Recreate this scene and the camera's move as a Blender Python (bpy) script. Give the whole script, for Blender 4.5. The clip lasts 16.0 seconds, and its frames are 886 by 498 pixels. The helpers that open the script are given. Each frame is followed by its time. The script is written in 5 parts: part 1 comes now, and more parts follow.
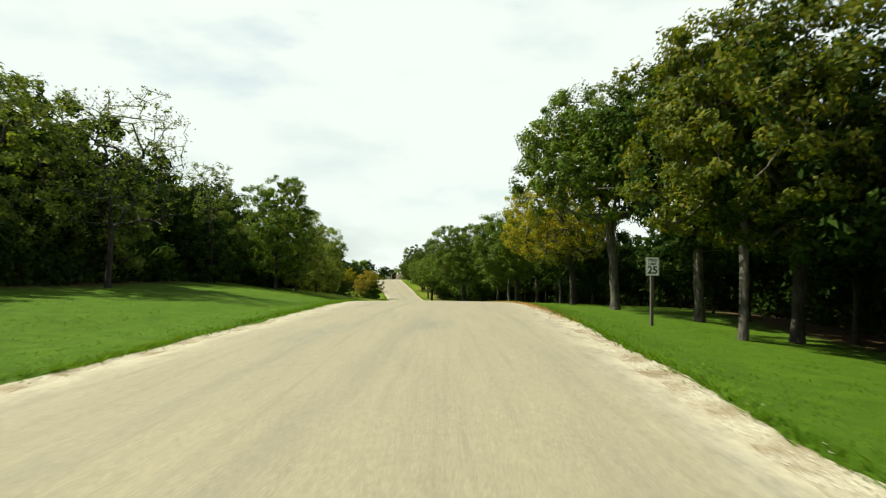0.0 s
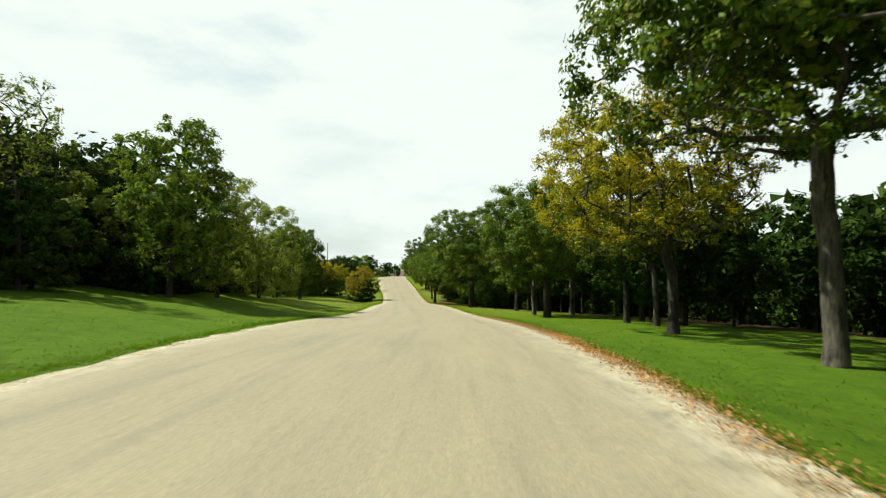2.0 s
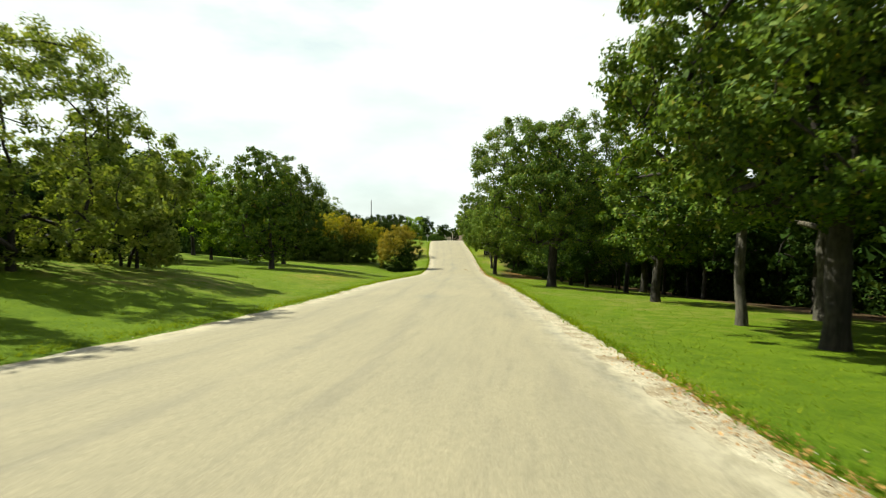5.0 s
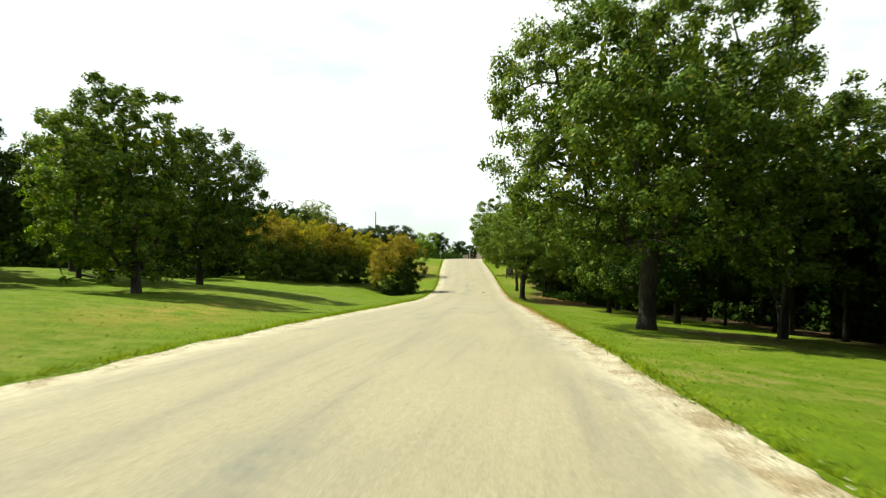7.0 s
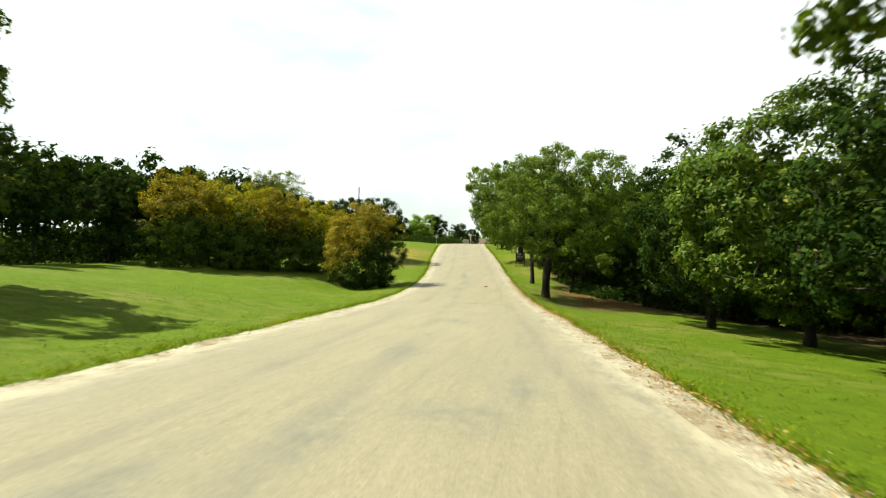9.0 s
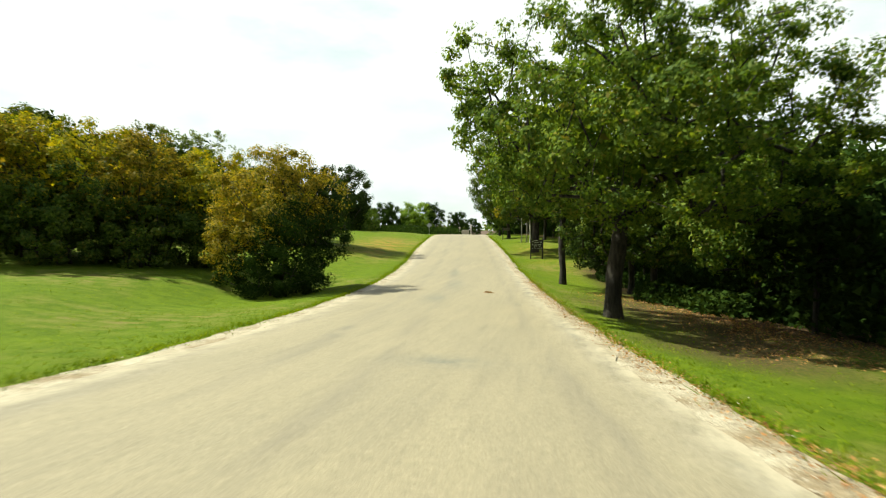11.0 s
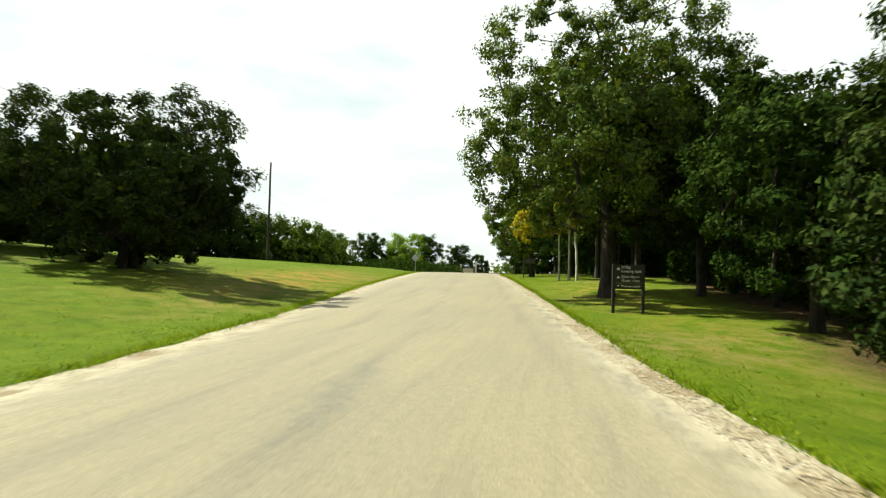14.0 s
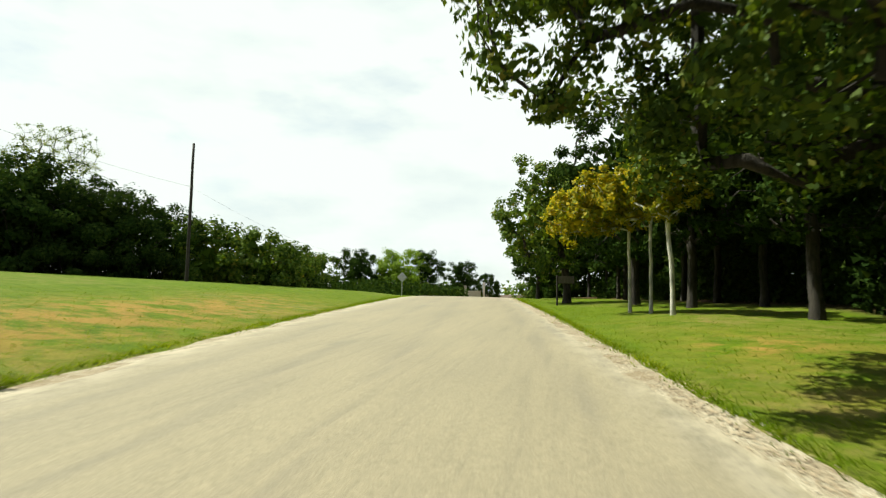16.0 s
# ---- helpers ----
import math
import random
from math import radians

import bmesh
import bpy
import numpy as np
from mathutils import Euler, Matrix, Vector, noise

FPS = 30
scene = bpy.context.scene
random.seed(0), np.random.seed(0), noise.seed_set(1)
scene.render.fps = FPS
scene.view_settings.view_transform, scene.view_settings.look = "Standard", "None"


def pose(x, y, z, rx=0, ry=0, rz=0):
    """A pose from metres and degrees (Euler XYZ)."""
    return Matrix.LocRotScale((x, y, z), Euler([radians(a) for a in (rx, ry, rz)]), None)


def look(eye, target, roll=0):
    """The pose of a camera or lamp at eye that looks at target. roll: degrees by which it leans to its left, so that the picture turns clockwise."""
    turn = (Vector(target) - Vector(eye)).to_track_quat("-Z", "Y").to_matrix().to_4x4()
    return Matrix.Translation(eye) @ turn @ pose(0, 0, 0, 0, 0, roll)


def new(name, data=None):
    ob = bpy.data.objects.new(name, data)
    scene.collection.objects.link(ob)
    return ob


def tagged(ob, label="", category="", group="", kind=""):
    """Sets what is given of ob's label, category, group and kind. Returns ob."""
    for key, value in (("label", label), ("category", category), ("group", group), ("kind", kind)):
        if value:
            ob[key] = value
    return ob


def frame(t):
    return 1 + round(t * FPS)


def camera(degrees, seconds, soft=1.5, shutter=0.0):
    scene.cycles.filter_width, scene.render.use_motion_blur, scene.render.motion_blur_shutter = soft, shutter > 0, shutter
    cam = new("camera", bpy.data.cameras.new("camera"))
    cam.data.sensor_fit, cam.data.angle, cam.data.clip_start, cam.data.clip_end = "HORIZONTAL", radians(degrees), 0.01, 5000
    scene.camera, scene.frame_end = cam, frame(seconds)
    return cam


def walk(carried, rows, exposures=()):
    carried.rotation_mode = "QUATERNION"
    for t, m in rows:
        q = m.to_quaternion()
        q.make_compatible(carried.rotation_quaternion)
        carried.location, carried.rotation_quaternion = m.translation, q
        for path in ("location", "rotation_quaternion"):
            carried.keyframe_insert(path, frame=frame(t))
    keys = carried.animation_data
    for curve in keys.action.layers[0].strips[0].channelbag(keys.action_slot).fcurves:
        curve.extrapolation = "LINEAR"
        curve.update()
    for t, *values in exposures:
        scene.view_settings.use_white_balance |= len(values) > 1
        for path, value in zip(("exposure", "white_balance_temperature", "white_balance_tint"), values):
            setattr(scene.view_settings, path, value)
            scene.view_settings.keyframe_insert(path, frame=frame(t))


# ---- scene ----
CLOUD, SUN = 0.49, 5.0
EXPOSURES = [(0.0, 1.02, 6400, -4), (3.0, 1.04, 6400, -4), (7.0, 1.28, 6500, -5), (11.0, 1.22, 6500, -4), (14.0, 1.20, 6500, -4), (16.0, 1.08, 6420, -3)]
# ---------------------------------------------------------------- camera and walk
cam = camera(75.0, 16.0, 1.2, 0.25)
ROWS = [
    (0, 0.000, -0.000, 1.350, 90.84, -0.44, -0.01),
    (0.5, 0.291, 4.506, 1.242, 90.95, -0.26, 0.12),
    (1, 0.576, 8.976, 1.159, 90.98, -0.37, 0.49),
    (1.5, 0.821, 13.419, 1.089, 90.68, -0.18, 0.76),
    (2, 1.061, 17.806, 0.996, 90.43, -0.37, 1.12),
    (2.5, 1.263, 22.233, 0.802, 90.28, -0.27, 1.95),
    (3, 1.389, 26.704, 0.583, 89.89, -0.14, 3.09),
    (3.5, 1.416, 31.191, 0.315, 89.52, -0.16, 4.30),
    (4, 1.337, 35.669, 0.028, 89.05, 0.19, 5.49),
    (5, 0.939, 44.595, -0.725, 87.06, -0.59, 7.68),
    (5.6, 0.572, 49.969, -1.253, 87.38, -0.64, 8.55),
    (6.5, -0.119, 58.154, -1.875, 89.26, -0.40, 9.42),
    (7, -0.565, 62.778, -2.144, 89.15, -0.50, 9.61),
    (7.5, -1.034, 67.414, -2.393, 88.99, -0.56, 9.90),
    (8, -1.487, 72.022, -2.690, 88.36, -0.76, 10.07),
    (8.5, -1.949, 76.621, -3.038, 88.16, -0.98, 10.19),
    (9.3, -2.662, 84.012, -3.614, 87.85, -0.75, 9.77),
    (10, -3.259, 90.485, -4.133, 87.79, -0.75, 9.78),
    (11, -4.149, 99.730, -4.882, 87.61, -0.40, 10.19),
    (11.5, -4.643, 104.342, -5.275, 87.39, -0.44, 10.29),
    (12, -5.154, 108.957, -5.627, 88.09, -1.14, 10.37),
    (12.5, -5.681, 113.581, -5.924, 88.65, -1.05, 10.57),
    (13, -6.192, 118.190, -6.111, 89.59, -1.29, 10.71),
    (13.5, -6.698, 122.711, -6.269, 90.16, -1.01, 10.92),
    (14, -7.193, 127.107, -6.352, 92.19, -1.49, 11.00),
    (14.5, -7.718, 131.375, -6.362, 92.12, -1.25, 11.12),
    (15, -8.232, 135.514, -6.341, 92.93, -0.99, 11.28),
    (15.5, -8.778, 139.587, -6.330, 93.18, -0.96, 11.81),
    (16, -9.293, 143.541, -6.179, 94.33, -1.19, 11.91),
]
walk(cam, [(t, pose(x, y, z, a, b, c)) for t, x, y, z, a, b, c in ROWS],
     EXPOSURES)

# ---------------------------------------------------------------- sky and sun
SUN_EL, SUN_FROM = radians(51), Vector((-1.0, 0.16, 0.0)).normalized()
world = bpy.data.worlds.new("sky")
scene.world = world
world.use_nodes = True
wn, wl = world.node_tree.nodes, world.node_tree.links
wn.clear()
w_out = wn.new("ShaderNodeOutputWorld")
w_sky = wn.new("ShaderNodeTexSky")
w_sky.sky_type, w_sky.sun_disc = "NISHITA", False
w_sky.sun_elevation, w_sky.sun_rotation = SUN_EL, math.atan2(SUN_FROM.x, SUN_FROM.y)
w_blue = wn.new("ShaderNodeBackground")
w_blue.inputs["Strength"].default_value = 0.07
w_cloud = wn.new("ShaderNodeBackground")
w_cloud.inputs["Strength"].default_value = CLOUD
w_mix = wn.new("ShaderNodeMixShader")
w_tc = wn.new("ShaderNodeTexCoord")
w_map = wn.new("ShaderNodeMapping")
w_map.inputs["Scale"].default_value = (1.0, 1.0, 2.6)
w_n1 = wn.new("ShaderNodeTexNoise")
w_n1.inputs["Scale"].default_value, w_n1.inputs["Detail"].default_value, w_n1.inputs["Roughness"].default_value = 2.3, 7.0, 0.55
w_r1 = wn.new("ShaderNodeValToRGB")
w_r1.color_ramp.elements[0].position, w_r1.color_ramp.elements[0].color = 0.30, (0.72, 0.72, 0.72, 1)
w_r1.color_ramp.elements[1].position, w_r1.color_ramp.elements[1].color = 0.47, (1, 1, 1, 1)
w_n2 = wn.new("ShaderNodeTexNoise")
w_n2.inputs["Scale"].default_value, w_n2.inputs["Detail"].default_value = 4.6, 8.0
w_r2 = wn.new("ShaderNodeValToRGB")
w_r2.color_ramp.elements[0].position, w_r2.color_ramp.elements[0].color = 0.30, (0.84, 0.87, 0.89, 1)
w_r2.color_ramp.elements[1].position, w_r2.color_ramp.elements[1].color = 0.52, (1.0, 0.995, 0.985, 1)
# cloud thinned overhead, out of view, to keep the shade darker
w_sep = wn.new("ShaderNodeSeparateXYZ")
w_high = wn.new("ShaderNodeMapRange")
for key, value in (("From Min", 0.50), ("From Max", 0.85), ("To Min", 1.0), ("To Max", 0.10)):
    w_high.inputs[key].default_value = value
w_thin = wn.new("ShaderNodeMath")
w_thin.operation = "MULTIPLY"
for a, b in ((w_tc.outputs["Generated"], w_sep.inputs[0]), (w_sep.outputs["Z"], w_high.inputs["Value"]), (w_high.outputs[0], w_thin.inputs[1]), (w_r1.outputs["Color"], w_thin.inputs[0]),
             (w_tc.outputs["Generated"], w_map.inputs["Vector"]), (w_map.outputs[0], w_n1.inputs["Vector"]), (w_map.outputs[0], w_n2.inputs["Vector"]),
             (w_n1.outputs["Fac"], w_r1.inputs["Fac"]), (w_n2.outputs["Fac"], w_r2.inputs["Fac"]), (w_sky.outputs[0], w_blue.inputs["Color"]),
             (w_r2.outputs["Color"], w_cloud.inputs["Color"]), (w_thin.outputs[0], w_mix.inputs["Fac"]), (w_blue.outputs[0], w_mix.inputs[1]),
             (w_cloud.outputs[0], w_mix.inputs[2]), (w_mix.outputs[0], w_out.inputs["Surface"])):
    wl.new(a, b)
sun = new("sun", bpy.data.lights.new("sun", "SUN"))
sun.data.energy, sun.data.angle, sun.data.color = SUN, radians(0.6), (1.0, 0.93, 0.80)
to_sun = SUN_FROM * math.cos(SUN_EL) + Vector((0, 0, math.sin(SUN_EL)))
sun.matrix_world = look(to_sun * 100, (0, 0, 0))


# ---------------------------------------------------------------- materials
def material(name, rough=0.8):
    m = bpy.data.materials.new(name)
    m.use_nodes = True
    b = m.node_tree.nodes["Principled BSDF"]
    b.inputs["Roughness"].default_value = rough
    b.inputs["Specular IOR Level"].default_value = 0.3
    return m, m.node_tree.nodes, m.node_tree.links, b


def noise_node(nodes, links, scale, detail=4.0, rough=0.55, stretch=None):
    tc = nodes.new("ShaderNodeTexCoord")
    n = nodes.new("ShaderNodeTexNoise")
    n.inputs["Scale"].default_value, n.inputs["Detail"].default_value, n.inputs["Roughness"].default_value = scale, detail, rough
    if stretch:
        mp = nodes.new("ShaderNodeMapping")
        mp.inputs["Scale"].default_value = stretch
        links.new(tc.outputs["Object"], mp.inputs["Vector"])
        links.new(mp.outputs[0], n.inputs["Vector"])
    else:
        links.new(tc.outputs["Object"], n.inputs["Vector"])
    return n.outputs["Fac"]


def ramp(nodes, links, fac, stops):
    r = nodes.new("ShaderNodeValToRGB")
    e = r.color_ramp.elements
    while len(e) < len(stops):
        e.new(0.5)
    for k, (p, c) in enumerate(stops):
        e[k].position, e[k].color = p, (*c, 1)
    links.new(fac, r.inputs["Fac"])
    return r.outputs["Color"]


def mixed(nodes, links, a, b, fac, kind="MIX"):
    m = nodes.new("ShaderNodeMix")
    m.data_type, m.blend_type = "RGBA", kind
    for value, sock in ((fac, m.inputs[0]), (a, m.inputs[6]), (b, m.inputs[7])):
        if isinstance(value, (int, float)):
            sock.default_value = value
        elif isinstance(value, tuple):
            sock.default_value = (*value, 1)
        else:
            links.new(value, sock)
    return m.outputs[2]


def bump(nodes, links, b, height, strength, distance):
    k = nodes.new("ShaderNodeBump")
    k.inputs["Strength"].default_value, k.inputs["Distance"].default_value = strength, distance
    links.new(height, k.inputs["Height"])
    links.new(k.outputs[0], b.inputs["Normal"])


def attribute(nodes, name):
    a = nodes.new("ShaderNodeAttribute")
    a.attribute_name = name
    return a.outputs["Fac"]


def leaf_material(name, stops, through_light=0.26, gloss=0.008):
    m, n, l, b = material(name)
    n.remove(b)
    geo = n.new("ShaderNodeNewGeometry")
    col = ramp(n, l, geo.outputs["Random Per Island"], stops)
    patch = noise_node(n, l, 0.35, 3.0)
    col = mixed(n, l, col, ramp(n, l, patch, ((0.3, (0.72, 0.78, 0.72)), (0.7, (1.25, 1.15, 1.0)))), 1.0, "MULTIPLY")
    dif, tra, glo = n.new("ShaderNodeBsdfDiffuse"), n.new("ShaderNodeBsdfTranslucent"), n.new("ShaderNodeBsdfGlossy")
    warm = mixed(n, l, col, (1.25, 1.2, 0.45), 1.0, "MULTIPLY")
    l.new(col, dif.inputs["Color"])
    l.new(warm, tra.inputs["Color"])
    glo.inputs["Roughness"].default_value = 0.55
    m1, m2 = n.new("ShaderNodeMixShader"), n.new("ShaderNodeMixShader")
    m1.inputs[0].default_value, m2.inputs[0].default_value = through_light, gloss
    l.new(dif.outputs[0], m1.inputs[1]), l.new(tra.outputs[0], m1.inputs[2])
    l.new(m1.outputs[0], m2.inputs[1]), l.new(glo.outputs[0], m2.inputs[2])
    l.new(m2.outputs[0], n["Material Output"].inputs["Surface"])
    return m


def bark_material(name, dark, light):
    m, n, l, b = material(name, 0.9)
    f = noise_node(n, l, 13.0, 7.0, 0.7, (1, 1, 0.20))
    g = noise_node(n, l, 1.3, 3.0)
    c = mixed(n, l, ramp(n, l, f, ((0.35, dark), (0.65, light))), ramp(n, l, g, ((0.35, (0.55, 0.57, 0.53)), (0.55, (1.0, 1.0, 0.95)), (0.7, (1.5, 1.45, 1.3)))), 1.0, "MULTIPLY")
    l.new(c, b.inputs["Base Color"])
    bump(n, l, b, f, 1.0, 0.07)
    return m


M_OAK = leaf_material("oak_leaves", ((0.0, (0.036, 0.068, 0.010)), (0.5, (0.068, 0.114, 0.014)), (0.9, (0.118, 0.164, 0.020)), (1.0, (0.155, 0.142, 0.026))))
# oak leaves darkened to look shaded, on whole crowns and low in shrubs
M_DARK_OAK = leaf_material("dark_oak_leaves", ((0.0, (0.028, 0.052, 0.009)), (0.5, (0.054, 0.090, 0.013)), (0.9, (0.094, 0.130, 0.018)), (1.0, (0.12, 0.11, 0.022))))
# oak leaf colour brightened for crowns seen in full sun
M_SUNLIT_OAK = leaf_material("sunlit_oak_leaves", ((0.0, (0.046, 0.088, 0.013)), (0.5, (0.092, 0.148, 0.020)), (0.9, (0.150, 0.204, 0.028)), (1.0, (0.17, 0.16, 0.032))), 0.44)
# deep green leaves, with the shade of the woods put into the colour
M_DEEP_SHADED = leaf_material("deep_green_shaded_leaves", ((0.0, (0.014, 0.028, 0.008)), (0.6, (0.024, 0.045, 0.010)), (1.0, (0.041, 0.064, 0.014))), 0.20, 0.0)
M_OLIVE = leaf_material("olive_leaves", ((0.0, (0.048, 0.074, 0.010)), (0.5, (0.080, 0.112, 0.013)), (1.0, (0.155, 0.138, 0.017))), 0.4)
M_YELLOW = leaf_material("yellowing_leaves", ((0.0, (0.100, 0.140, 0.012)), (0.5, (0.235, 0.225, 0.013)), (1.0, (0.40, 0.310, 0.016))), 0.45)
M_RUST = leaf_material("rusty_shrub_leaves", ((0.0, (0.070, 0.084, 0.010)), (0.45, (0.178, 0.156, 0.015)), (1.0, (0.370, 0.262, 0.026))), 0.42)
M_MUSTARD = leaf_material("mustard_elm_leaves", ((0.0, (0.039, 0.068, 0.008)), (0.5, (0.076, 0.098, 0.009)), (1.0, (0.150, 0.140, 0.012))), 0.42)
M_PALE = leaf_material("pale_willow_leaves", ((0.0, (0.066, 0.100, 0.020)), (0.5, (0.112, 0.155, 0.030)), (1.0, (0.175, 0.205, 0.055))), 0.42)
# pale willow leaves, brightened for trees that stand in the sun
M_WILLOW = leaf_material("sunlit_willow_leaves", ((0.0, (0.088, 0.128, 0.024)), (0.5, (0.150, 0.196, 0.040)), (1.0, (0.230, 0.260, 0.075))), 0.46)
M_LIME = leaf_material("bright_leaves", ((0.0, (0.10, 0.17, 0.015)), (1.0, (0.20, 0.30, 0.03))), 0.45)
M_CEDAR = leaf_material("juniper_sprays", ((0.0, (0.017, 0.031, 0.010)), (0.6, (0.029, 0.047, 0.014)), (1.0, (0.050, 0.065, 0.020))), 0.15, 0.0)
M_BARK = bark_material("grey_oak_bark", (0.020, 0.017, 0.014), (0.135, 0.118, 0.096))
M_BARK_DARK = bark_material("dark_bark", (0.014, 0.012, 0.010), (0.050, 0.042, 0.034))
M_BARK_PALE = bark_material("pale_bark", (0.34, 0.32, 0.28), (0.62, 0.60, 0.55))


def ground_material():
    m, n, l, b = material("mown_grass", 0.95)
    b.inputs["Specular IOR Level"].default_value = 0.08
    fine = noise_node(n, l, 22.0, 5.0, 0.7)
    mid = noise_node(n, l, 1.7, 4.0, 0.6)
    wide = noise_node(n, l, 0.13, 4.0, 0.6)
    g = ramp(n, l, fine, ((0.3, (0.050, 0.086, 0.004)), (0.55, (0.088, 0.133, 0.006)), (0.75, (0.132, 0.170, 0.010))))
    g = mixed(n, l, g, ramp(n, l, mid, ((0.3, (0.75, 0.80, 0.7)), (0.7, (1.2, 1.12, 1.1)))), 1.0, "MULTIPLY")
    g = mixed(n, l, g, mixed(n, l, g, (0.67, 0.80, 0.95), 1.0, "MULTIPLY"), attribute(n, "lush"))
    dry = ramp(n, l, fine, ((0.3, (0.133, 0.101, 0.039)), (0.7, (0.234, 0.172, 0.070))))
    spots = n.new("ShaderNodeMath")
    spots.operation = "MULTIPLY"
    l.new(ramp(n, l, wide, ((0.48, (0, 0, 0)), (0.66, (0.6, 0.6, 0.6)))), spots.inputs[0])
    l.new(ramp(n, l, mid, ((0.42, (0, 0, 0)), (0.62, (1, 1, 1)))), spots.inputs[1])
    parched = n.new("ShaderNodeMath")
    parched.operation = "MULTIPLY_ADD"
    l.new(attribute(n, "lush"), parched.inputs[0])
    l.new(spots.outputs[0], parched.inputs[2])
    parched.inputs[1].default_value, parched.use_clamp = -0.8, True
    g = mixed(n, l, g, dry, parched.outputs[0])
    worn = ramp(n, l, fine, ((0.3, (0.19, 0.115, 0.028)), (0.7, (0.34, 0.205, 0.055))))
    bare = n.new("ShaderNodeMath")
    bare.operation = "MULTIPLY"
    l.new(attribute(n, "dry"), bare.inputs[0])
    l.new(ramp(n, l, noise_node(n, l, 0.9, 5.0, 0.7), ((0.42, (0, 0, 0)), (0.56, (0.9, 0.9, 0.9)))), bare.inputs[1])
    g = mixed(n, l, g, worn, bare.outputs[0])
    litter = ramp(n, l, noise_node(n, l, 9.0, 5.0, 0.75), ((0.3, (0.023, 0.017, 0.011)), (0.52, (0.066, 0.043, 0.022)), (0.72, (0.172, 0.094, 0.039))))
    g = mixed(n, l, g, litter, attribute(n, "litter"))
    l.new(g, b.inputs["Base Color"])
    bump(n, l, b, fine, 0.7, 0.06)
    return m


def road_material():
    m, n, l, b = material("worn_chip_seal", 0.85)
    chips = noise_node(n, l, 55.0, 4.0, 0.75)
    patch = noise_node(n, l, 0.55, 5.0, 0.6, (1.0, 0.35, 1.0))
    streak = noise_node(n, l, 2.2, 4.0, 0.6, (1.0, 0.06, 1.0))
    stain = noise_node(n, l, 0.9, 3.0, 0.5, (1.0, 0.5, 1.0))
    c = ramp(n, l, chips, ((0.3, (0.138, 0.118, 0.078)), (0.5, (0.208, 0.179, 0.119)), (0.72, (0.285, 0.253, 0.174))))
    c = mixed(n, l, c, ramp(n, l, patch, ((0.34, (0.94, 0.945, 0.95)), (0.5, (0.99, 0.99, 0.98)), (0.7, (1.05, 1.045, 1.03)))), 1.0, "MULTIPLY")
    c = mixed(n, l, c, ramp(n, l, streak, ((0.36, (0.965, 0.967, 0.97)), (0.6, (1.02, 1.02, 1.015)))), 1.0, "MULTIPLY")
    c = mixed(n, l, c, (0.115, 0.11, 0.09), mixed(n, l, (0.0, 0.0, 0.0), ramp(n, l, stain, ((0.64, (0, 0, 0)), (0.72, (0.55, 0.55, 0.55)))), attribute(n, "rut")))
    c = mixed(n, l, c, (0.13, 0.115, 0.09), mixed(n, l, (0.0, 0.0, 0.0), ramp(n, l, streak, ((0.42, (0.42, 0.42, 0.42)), (0.62, (0.06, 0.06, 0.06)))), attribute(n, "rut")))
    c = mixed(n, l, c, (0.12, 0.118, 0.097), mixed(n, l, (0.0, 0.0, 0.0), ramp(n, l, noise_node(n, l, 3.0, 5.0, 0.7), ((0.35, (0.1, 0.1, 0.1)), (0.6, (0.8, 0.8, 0.8)))), attribute(n, "scuff")))
    c = mixed(n, l, c, (0.345, 0.302, 0.218), mixed(n, l, (0.0, 0.0, 0.0), ramp(n, l, noise_node(n, l, 2.6, 6.0, 0.75, (1.0, 0.45, 1.0)), ((0.38, (0.05, 0.05, 0.05)), (0.58, (0.9, 0.9, 0.9)))), attribute(n, "dust")))
    lines = noise_node(n, l, 7.0, 5.0, 0.7, (1.0, 0.03, 1.0))
    c = mixed(n, l, c, ramp(n, l, lines, ((0.33, (0.90, 0.90, 0.91)), (0.47, (1.0, 1.0, 1.0)), (0.70, (1.05, 1.05, 1.04)))), 1.0, "MULTIPLY")
    coarse = noise_node(n, l, 14.0, 6.0, 0.8)
    c = mixed(n, l, c, ramp(n, l, coarse, ((0.34, (0.86, 0.86, 0.86)), (0.5, (1.0, 1.0, 1.0)), (0.68, (1.12, 1.12, 1.12)))), 1.0, "MULTIPLY")
    l.new(c, b.inputs["Base Color"])
    bump(n, l, b, chips, 0.5, 0.012)
    return m


def gravel_material():
    m, n, l, b = material("limestone_gravel", 0.95)
    tc = n.new("ShaderNodeTexCoord")
    v = n.new("ShaderNodeTexVoronoi")
    v.inputs["Scale"].default_value = 48.0
    l.new(tc.outputs["Object"], v.inputs["Vector"])
    c = ramp(n, l, v.outputs["Color"], ((0.1, (0.20, 0.17, 0.118)), (0.45, (0.30, 0.262, 0.188)), (0.9, (0.43, 0.39, 0.295))))
    c = mixed(n, l, c, ramp(n, l, noise_node(n, l, 1.5, 5.0), ((0.34, (0.58, 0.50, 0.40)), (0.58, (1.0, 1.0, 1.0)))), 1.0, "MULTIPLY")
    l.new(c, b.inputs["Base Color"])
    bump(n, l, b, v.outputs["Distance"], 0.5, 0.02)
    return m


def plain_material(name, dark, light, scale=8.0, rough=0.7, metal=0.0):
    m, n, l, b = material(name, rough)
    f = noise_node(n, l, scale, 5.0, 0.65)
    l.new(ramp(n, l, f, ((0.3, dark), (0.7, light))), b.inputs["Base Color"])
    b.inputs["Metallic"].default_value = metal
    bump(n, l, b, f, 0.2, 0.01)
    return m


